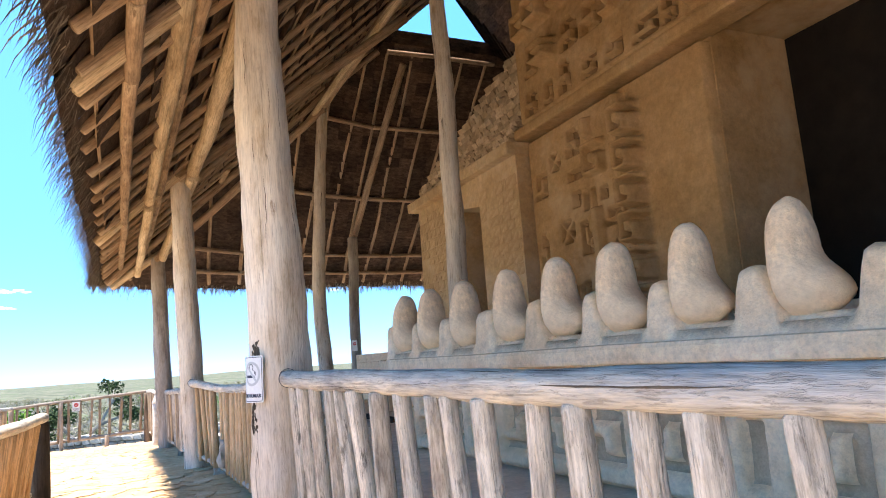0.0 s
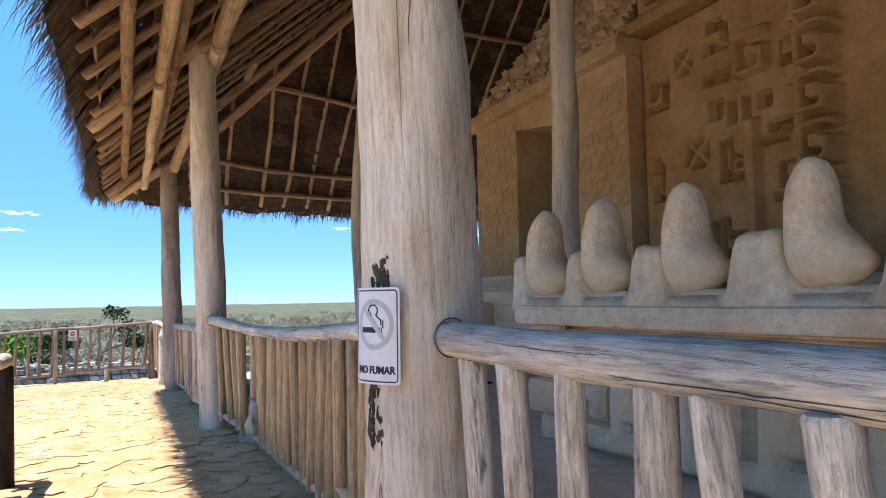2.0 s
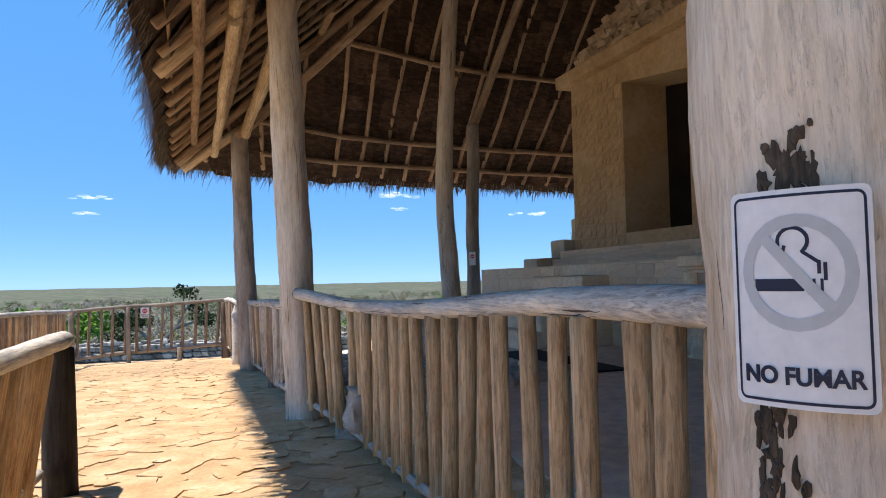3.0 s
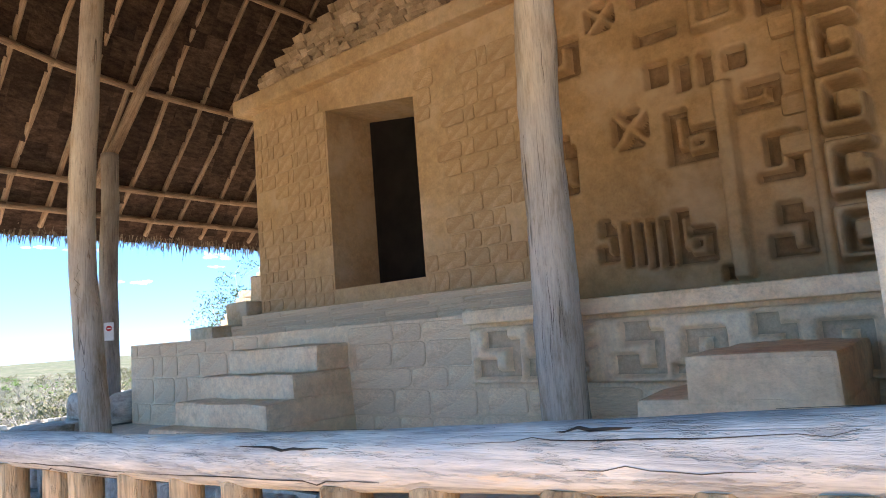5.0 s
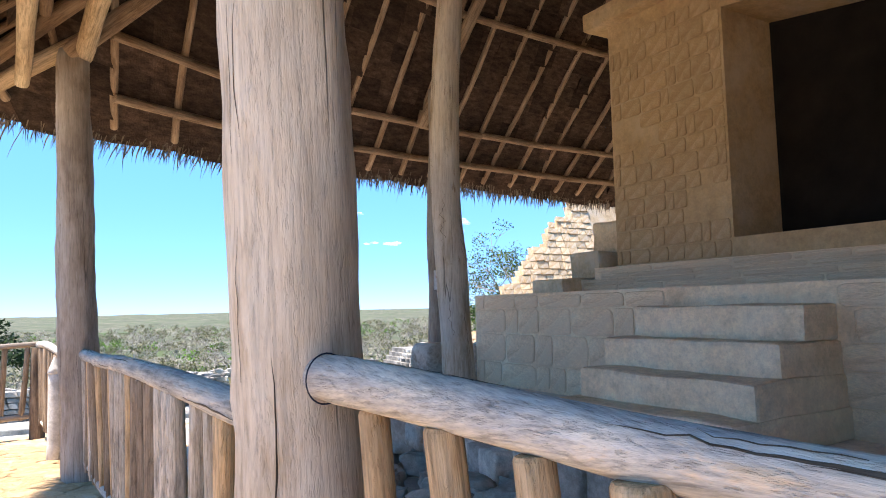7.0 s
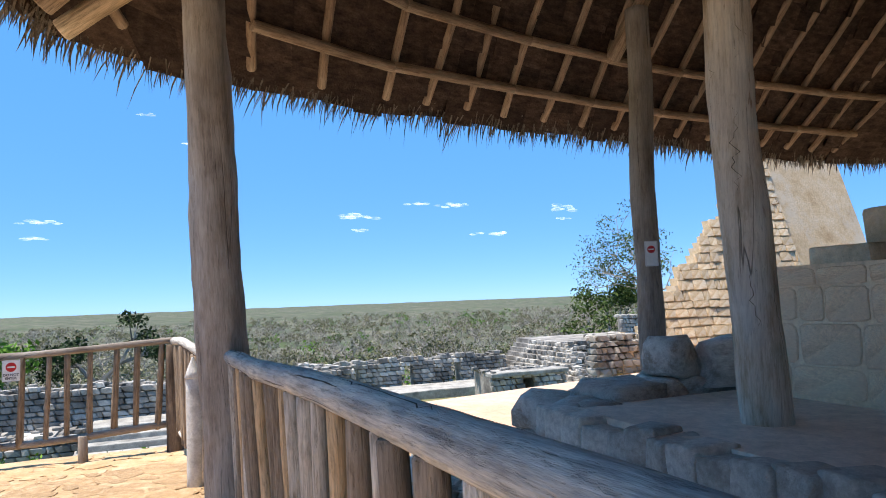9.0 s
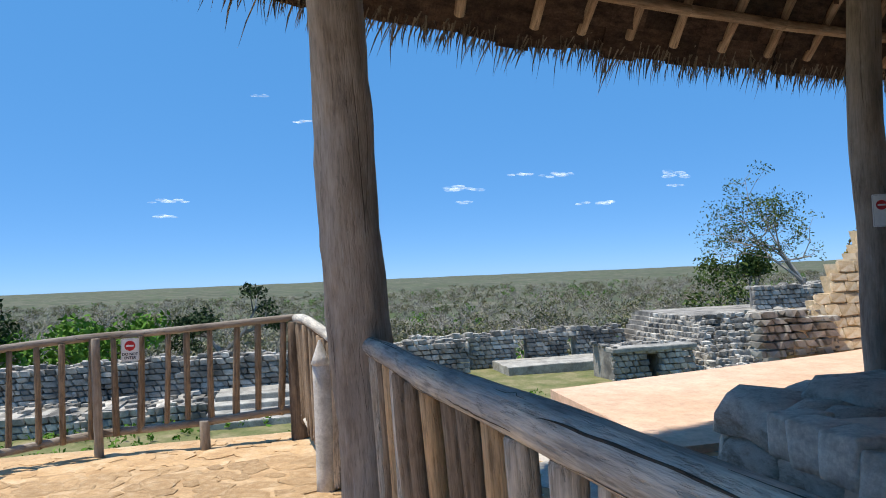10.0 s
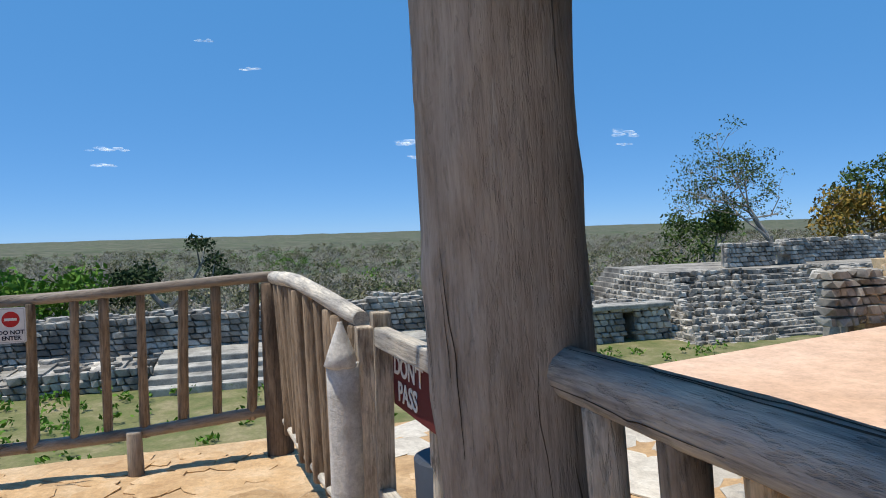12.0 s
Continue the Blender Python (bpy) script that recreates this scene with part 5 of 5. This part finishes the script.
def wire_loop(owner, centre, along, radius):
    bm = bmesh.new()
    rings = []
    for i in range(28):
        a = 2 * math.pi * i / 28
        c = Vector((math.cos(a), math.sin(a), 0)) * radius
        rings.append([bm.verts.new(c * (1 + 0.002 / radius * math.cos(b)) + Vector((0, 0, 0.002 * math.sin(b)))) for b in (0, 1.57, 3.14, 4.71)])
    for a, b in zip(rings, rings[1:] + rings[:1]):
        for k in range(4):
            bm.faces.new((a[k], b[k], b[(k + 1) % 4], a[(k + 1) % 4]))
    part("wire_loop", bm, SIGN_BLACK, owner, "black wire loop", m=aim(centre, Vector(centre) + Vector(along)), smooth=True)


fences = [o for o in scene.objects if o.name.startswith("log_fence")]
wire_loop(fences[0], (0.93, 4.48, 1.155), (0.1, -1, 0), 0.06)
wire_loop(fences[1], (0.66, 10.11, 1.088), (0.3, -1, 0), 0.056)

# ---- drying cracks along the rails ----


def crack(rail, start, end, angle, wide, seed):
    """A dark split lying along a log: a thin wavering wedge on its surface."""
    pts = []
    zs = [v.co.z for v in rail.data.vertices]
    low, high = min(zs), max(zs)
    n = max(6, int((end - start) * (high - low) / 0.03))
    for k in range(n + 1):
        f = k / n
        z = low + (high - low) * (start + (end - start) * f)
        ring = [v.co for v in rail.data.vertices if abs(v.co.z - z) < 0.05]
        if not ring:
            continue
        c = sum(ring, Vector()) / len(ring)
        a = angle + 0.25 * noise.noise((seed, z * 1.7, 0)) + 0.06 * noise.noise((seed, z * 9, 3))
        way = Vector((math.cos(a), math.sin(a), 0))
        hit, place, normal, _ = rail.ray_cast(Vector((c.x, c.y, z)) + way * 0.4, -way)
        if hit:
            side = Vector((-way.y, way.x, 0)) * wide * math.sin(math.pi * min(1.0, 0.06 + 0.94 * f)) ** 0.7 * (0.7 + 0.5 * noise.noise((seed, z * 6, 8)))
            pts.append((place, normal, side))
    bm = bmesh.new()
    rows = [[bm.verts.new(p + q * 0.0012 - w), bm.verts.new(p + q * 0.0018), bm.verts.new(p + q * 0.0012 + w)] for p, q, w in pts]
    for a, b in zip(rows, rows[1:]):
        for k in (0, 1):
            bm.faces.new((a[k], a[k + 1], b[k + 1], b[k]))
    bmesh.ops.recalc_face_normals(bm, faces=bm.faces[:])
    part("crack", bm, BARK, rail, "dark drying crack", m=PLACED[rail.name])


bpy.context.view_layer.update()
rng = random.Random(404)
for f, count in ((fences[0], 34), (fences[1], 44), (fences[2], 26)):
    rail = [o for o in f.children if o.name.startswith("rail")][0]
    for k in range(count):
        a = rng.uniform(0.0, 0.92)
        crack(rail, a, min(0.99, a + rng.uniform(0.02, 0.15)), rng.uniform(0, 6.28), rng.uniform(0.0012, 0.005), k * 3.7 + count)

for ob in [o for o in scene.objects if o.get("group") == "roof posts"]:
    for k in range(26):
        a = rng.uniform(0.03, 0.8)
        crack(ob, a, a + rng.uniform(0.02, 0.11), rng.uniform(0, 6.28), rng.uniform(0.0008, 0.0032), k * 2.9 + len(ob.name))

# ---- signs, gate, mat ----


def letters(text, size, material, owner, m, name="lettering"):
    cur = bpy.data.curves.new(name, "FONT")
    cur.body, cur.size, cur.align_x, cur.align_y, cur.extrude, cur.offset = text, size, "CENTER", "CENTER", 0.001, size * 0.028
    ob = new(name, cur)
    dep = bpy.context.evaluated_depsgraph_get()
    data = bpy.data.meshes.new_from_object(ob.evaluated_get(dep))
    bpy.data.objects.remove(ob)
    data.materials.clear()
    data.materials.append(material)
    return part(name, data, None, owner, m=m)


def rounded(w, h, r, z0, z1):
    """A rounded plate, w by h, between z0 and z1."""
    bm = bmesh.new()
    pts = []
    for cx, cy, a0 in ((w / 2 - r, h / 2 - r, 0), (r - w / 2, h / 2 - r, 90), (r - w / 2, r - h / 2, 180), (w / 2 - r, r - h / 2, 270)):
        pts += [(cx + r * math.cos(radians(a0 + k * 15)), cy + r * math.sin(radians(a0 + k * 15))) for k in range(7)]
    a = [bm.verts.new((x, y, z0)) for x, y in pts]
    b = [bm.verts.new((x, y, z1)) for x, y in pts]
    bm.faces.new(b)
    bm.faces.new(a[::-1])
    for k in range(len(pts)):
        bm.faces.new((a[k], a[(k + 1) % len(pts)], b[(k + 1) % len(pts)], b[k]))
    return bm


def band(w, h, r, t, z):
    """A thin rounded outline."""
    bm = bmesh.new()
    rows = []
    for d in (0, t):
        pts = []
        for cx, cy, a0 in ((w / 2 - r, h / 2 - r, 0), (r - w / 2, h / 2 - r, 90), (r - w / 2, r - h / 2, 180), (w / 2 - r, r - h / 2, 270)):
            pts += [bm.verts.new((cx + (r - d) * math.cos(radians(a0 + k * 15)), cy + (r - d) * math.sin(radians(a0 + k * 15)), z)) for k in range(7)]
        rows.append(pts)
    n = len(rows[0])
    for k in range(n):
        bm.faces.new((rows[0][k], rows[0][(k + 1) % n], rows[1][(k + 1) % n], rows[1][k]))
    return bm


def flat(rows, z):
    """Flat bars: centre, size and turn."""
    bm = bmesh.new()
    for x, y, w, h, turn in rows:
        c, s = math.cos(radians(turn)), math.sin(radians(turn))
        bm.faces.new([bm.verts.new((x + c * u * w / 2 - s * q * h / 2, y + s * u * w / 2 + c * q * h / 2, z)) for u, q in ((-1, -1), (1, -1), (1, 1), (-1, 1))])
    return bm


def bend(ob_m, ob, radius):
    """Bends a plate round an upright post behind it."""
    for v in ob.data.vertices:
        a = 0.9 * v.co.x / radius
        r = radius + v.co.z
        v.co = Vector((math.sin(a) * r, v.co.y, math.cos(a) * r - radius))


def slice_plate(bm, step=0.02):
    geom = bm.verts[:] + bm.edges[:] + bm.faces[:]
    for x in span(-0.12, 0.12, step):
        geom = bm.verts[:] + bm.edges[:] + bm.faces[:]
        bmesh.ops.bisect_plane(bm, geom=geom, plane_co=(x, 0, 0), plane_no=(1, 0, 0))
    return bm


# a no-smoking plate on the first post: x to its right, y up, z outwards
SIGN = pose(0.722, 4.605, 1.163, 90, 0, -60)
sign = tagged(part("no_smoking_sign", slice_plate(rounded(0.2, 0.3, 0.012, 0.0, 0.004)), SIGN_WHITE, None, m=SIGN), "white curved no-smoking plate fixed to a post", "sign")
sub = [part("border", slice_plate(band(0.186, 0.286, 0.012, 0.004, 0.0048)), SIGN_BLACK, sign, m=SIGN),
       part("ring", slice_plate(band(0.16, 0.16, 0.0799, 0.017, 0.0052)), SIGN_GREY, sign, m=SIGN @ pose(0, 0.035, 0)),
       part("slash", slice_plate(flat([(0, 0.035, 0.135, 0.016, -48)], 0.0056)), SIGN_GREY, sign, m=SIGN),
       part("cigarette", slice_plate(flat([(-0.025, 0.018, 0.07, 0.017, 0), (0.023, 0.018, 0.004, 0.017, 0), (0.033, 0.018, 0.004, 0.017, 0)], 0.005)), SIGN_BLACK, sign, m=SIGN),
       part("smoke", slice_plate(flat([(-0.004 + 0.02 * math.cos(radians(a)), 0.078 + 0.018 * math.sin(radians(a)), 0.011, 0.005, a + 90) for a in range(-40, 200, 16)] + [(0.012 + 0.005 * k, 0.061 - 0.0035 * k, 0.009, 0.005, -35) for k in range(4)] + [(-0.016 - 0.002 * k, 0.068 - 0.006 * k, 0.009, 0.005, 75) for k in range(3)] + [(0.03, 0.042, 0.005, 0.018, 0), (0.038, 0.036, 0.005, 0.024, 0)], 0.005)), SIGN_BLACK, sign, m=SIGN),
       letters("NO FUMAR", 0.033, SIGN_BLACK, sign, SIGN @ pose(0, -0.107, 0.0055))]
for o in [sign] + sub:
    bend(SIGN, o, 0.2)

rng = random.Random(91)
sign_post = scene.objects["post"]
bpy.context.view_layer.update()
into = sign_post.matrix_world.inverted()
for cx, cy, n, wide, high in ((-0.015, 0.19, 34, 0.018, 0.024), (-0.055, -0.2, 30, 0.014, 0.034), (-0.04, -0.3, 30, 0.018, 0.03)):
    for k in range(n):
        bm = bmesh.new()
        x, y = cx + rng.gauss(0, wide), cy + rng.gauss(0, high)
        w, h = rng.uniform(0.003, 0.01), rng.uniform(0.008, 0.026)
        rim = []
        for a in range(9):
            r = rng.uniform(0.45, 1.2)
            eye = SIGN @ Vector((x + w * r * math.cos(a * 0.698), y + h * r * math.sin(a * 0.698), 0.3))
            way = (SIGN.to_3x3() @ Vector((0, 0, -1)))
            found, place, normal, _ = sign_post.ray_cast(into @ eye, into.to_3x3() @ way)
            if found:
                rim.append((place, normal))
        if len(rim) < 9:
            bm.free()
            continue
        lo = [bm.verts.new(p - q * 0.01) for p, q in rim]
        hi = [bm.verts.new(p + q * rng.uniform(0.001, 0.005)) for p, q in rim]
        mid = bm.verts.new(sum((v.co for v in hi), Vector()) / 9 + rim[0][1] * 0.003)
        for e in range(9):
            bm.faces.new((lo[e], lo[(e + 1) % 9], hi[(e + 1) % 9], hi[e]))
            bm.faces.new((hi[e], hi[(e + 1) % 9], mid))
        bmesh.ops.recalc_face_normals(bm, faces=bm.faces[:])
        part("bark_patch", bm, BARK, sign_post, "dark bark left on the wood", m=PLACED[sign_post.name])


def plate_sign(m, w, h, label, rows, red=True):
    t = tagged(part("notice_sign", rounded(w, h, 0.012, 0, 0.006), SIGN_WHITE, None, m=m), label, "sign")
    part("border", band(w - 0.012, h - 0.012, 0.01, 0.004, 0.0068), SIGN_GREY, t, m=m)
    if red:
        disc = part("disc", rounded(w * 0.6, w * 0.6, w * 0.2999, 0.006, 0.0075), SIGN_RED, t, "red disc", m=m @ pose(0, h * 0.17, 0))
        part("bar", flat([(0, h * 0.17, w * 0.42, w * 0.1, 0)], 0.0085), SIGN_WHITE, disc, "white bar", m=m)
    for k, text in enumerate(rows):
        letters(text, h * 0.16, SIGN_BLACK, t, m @ pose(0, -h * 0.2 - k * h * 0.16, 0.007))
    return t


plate_sign(pose(-1.55, 19.56, 0.60, 90, 0, 0), 0.17, 0.23, "white do-not-enter plate on the open fence", ["DO NOT", "ENTER"])
plate_sign(pose(5.02, 16.94, 1.62, 90, 0, -30), 0.14, 0.28, "small white warning plate on a roof post", [])

gate = thing("wooden_gate", (0.4, 16.8, -0.3), "closed gate of squared grey timber with a hanging board", "gate")
for a, b, w in (((0.37, 17.42, -0.35), (0.37, 17.42, 0.74), 0.045), ((0.43, 17.4, -0.35), (0.43, 17.4, 0.8), 0.04), ((0.6, 16.2, -0.3), (0.6, 16.2, 0.72), 0.035)):
    part("gate_post", worn_box(-w, w, -w, w, 0, b[2] - a[2], 0.008, 0.006, 1), BAL_GREY, gate, m=pose(*a))
for z in (0.7, 0.02):
    part("gate_rail", worn_box(-0.03, 0.03, -0.04, 0.04, 0, 1.2, 0.008, 0.006, 2), RAIL, gate, m=aim((0.42, 17.4, z), (0.56, 16.15, z - 0.01)))
for y in (17.1, 16.75, 16.45):
    log("gate_stick", (0.6, y, -0.25), (0.6, y, 0.5), 0.045, 0.04, BAL_GREY, gate, "", int(y * 10), segs=10)
BM = pose(0.5, 17.03, 0.535, 90, 0, -85)
board = tagged(part("warning_board", worn_box(-0.34, 0.34, -0.12, 0.12, -0.02, 0, 0.004, 0.004, 3), BOARD, None, m=BM), "maroon wooden board with white hand lettering on the gate", "sign")
letters("DON'T", 0.11, CHALK, board, BM @ pose(-0.14, 0.052, 0.004))
letters("PASS", 0.11, CHALK, board, BM @ pose(-0.15, -0.052, 0.004))
tagged(log("white_post", (0.27, 17.42, -0.4), (0.27, 17.42, 0.6), 0.075, 0.075, WHITEPAINT, None, "", 5, segs=14), "lime-washed stout post with a pointed top", "post")
wp = [o for o in scene.objects if o.name == "white_post"][0]
part("pointed_top", log_mesh(0.17, 0.074, 0.012, 5, 14, 0.05), WHITEPAINT, wp, m=pose(0.27, 17.42, 0.59))
# Made-up dark cylinder where a blue-grey plate with a white ring belongs.
stand_in = thing("litter_bin", (0.62, 17.3, -0.4), "small dark cylinder standing for a blue-grey plate", "bin")
part("body", log_mesh(0.62, 0.13, 0.15, 9, 20, 0.3, 0, 0), paint("dark_bin", (0.05, 0.06, 0.08)), stand_in, m=pose(0.66, 17.2, -0.4))

mat = tagged(part("rubber_mat", worn_box(2.92, 3.5, 9.12, 10.95, TZ, TZ + 0.018, 0.006, 0.003, 7), MAT), "flat black rubber mat lying on the terrace floor", "mat")

# ---- paving, last ----


def flagstone(seed):
    """A flat uneven stone about one metre across, to be scaled."""
    rng = random.Random(seed)
    bm = bmesh.new()
    n = rng.choice((5, 6, 6, 7))
    out = []
    for k in range(n):
        a = 2 * math.pi * (k + rng.uniform(-0.25, 0.25)) / n
        r = rng.uniform(0.42, 0.56)
        out.append((math.cos(a) * r, math.sin(a) * r))
    a = [bm.verts.new((x, y, -0.5)) for x, y in out]
    b = [bm.verts.new((x, y, 0.2)) for x, y in out]
    c = [bm.verts.new((x * 0.72, y * 0.72, 0.5 + rng.uniform(-0.2, 0.2))) for x, y in out]
    for lo, hi in ((a, b), (b, c)):
        for k in range(n):
            bm.faces.new((lo[k], lo[(k + 1) % n], hi[(k + 1) % n], hi[k]))
    bm.faces.new(c)
    return bm


def pave(owner, material, x0, x1, y0, y1, size, limit, seed, near, lift=0.0):
    """Flagstones over a stretch; those in the near stretch are parts, the others joined."""
    rng = random.Random(seed)
    shapes = []
    for k in range(8):
        data = bpy.data.meshes.new("flagstone")
        b = flagstone(seed * 10 + k)
        b.to_mesh(data)
        b.free()
        data.materials.append(material)
        shapes.append(data)
    rest, count, j = bmesh.new(), 0, 0
    y = y0
    while y < y1:
        x = x0 + (size * 0.5 if j % 2 else 0)
        while x < x1:
            px, py = x + rng.uniform(-0.4, 0.4) * size, y + rng.uniform(-0.4, 0.4) * size
            s = size * rng.uniform(0.7, 1.5)
            m = Matrix.Translation((px, py, path_z(py) + lift)) @ Matrix.Rotation(rng.uniform(-3.1, 3.1), 4, "Z") @ Matrix.Rotation(rng.uniform(-0.03, 0.03), 4, "X") @ Matrix.Diagonal((s * 1.2, s * 0.9, 0.01 * rng.uniform(0.3, 1.4), 1))
            if near[0] < py < near[1] and count < limit:
                part("flagstone", rng.choice(shapes), None, owner, m=m)
                count += 1
            else:
                t = rng.choice(shapes)
                i = [rest.verts.new(m @ q.co) for q in t.vertices]
                for poly in t.polygons:
                    rest.faces.new([i[q] for q in poly.vertices])
            x += size * 1.02
        y += size * 0.88
        j += 1
    part("flagstones", rest, material, owner, kind="stuff")


walkway = [o for o in scene.objects if o.name == "hill_floor"][0]
pave(walkway, PAVE, -3.2, 0.9, 2.0, 19.9, 0.22, 300, 6, (15.6, 19.9))
pave(walkway, WHITEPAVE, 0.95, 3.4, 13.2, 19.9, 0.34, 130, 7, (14.5, 19.9))
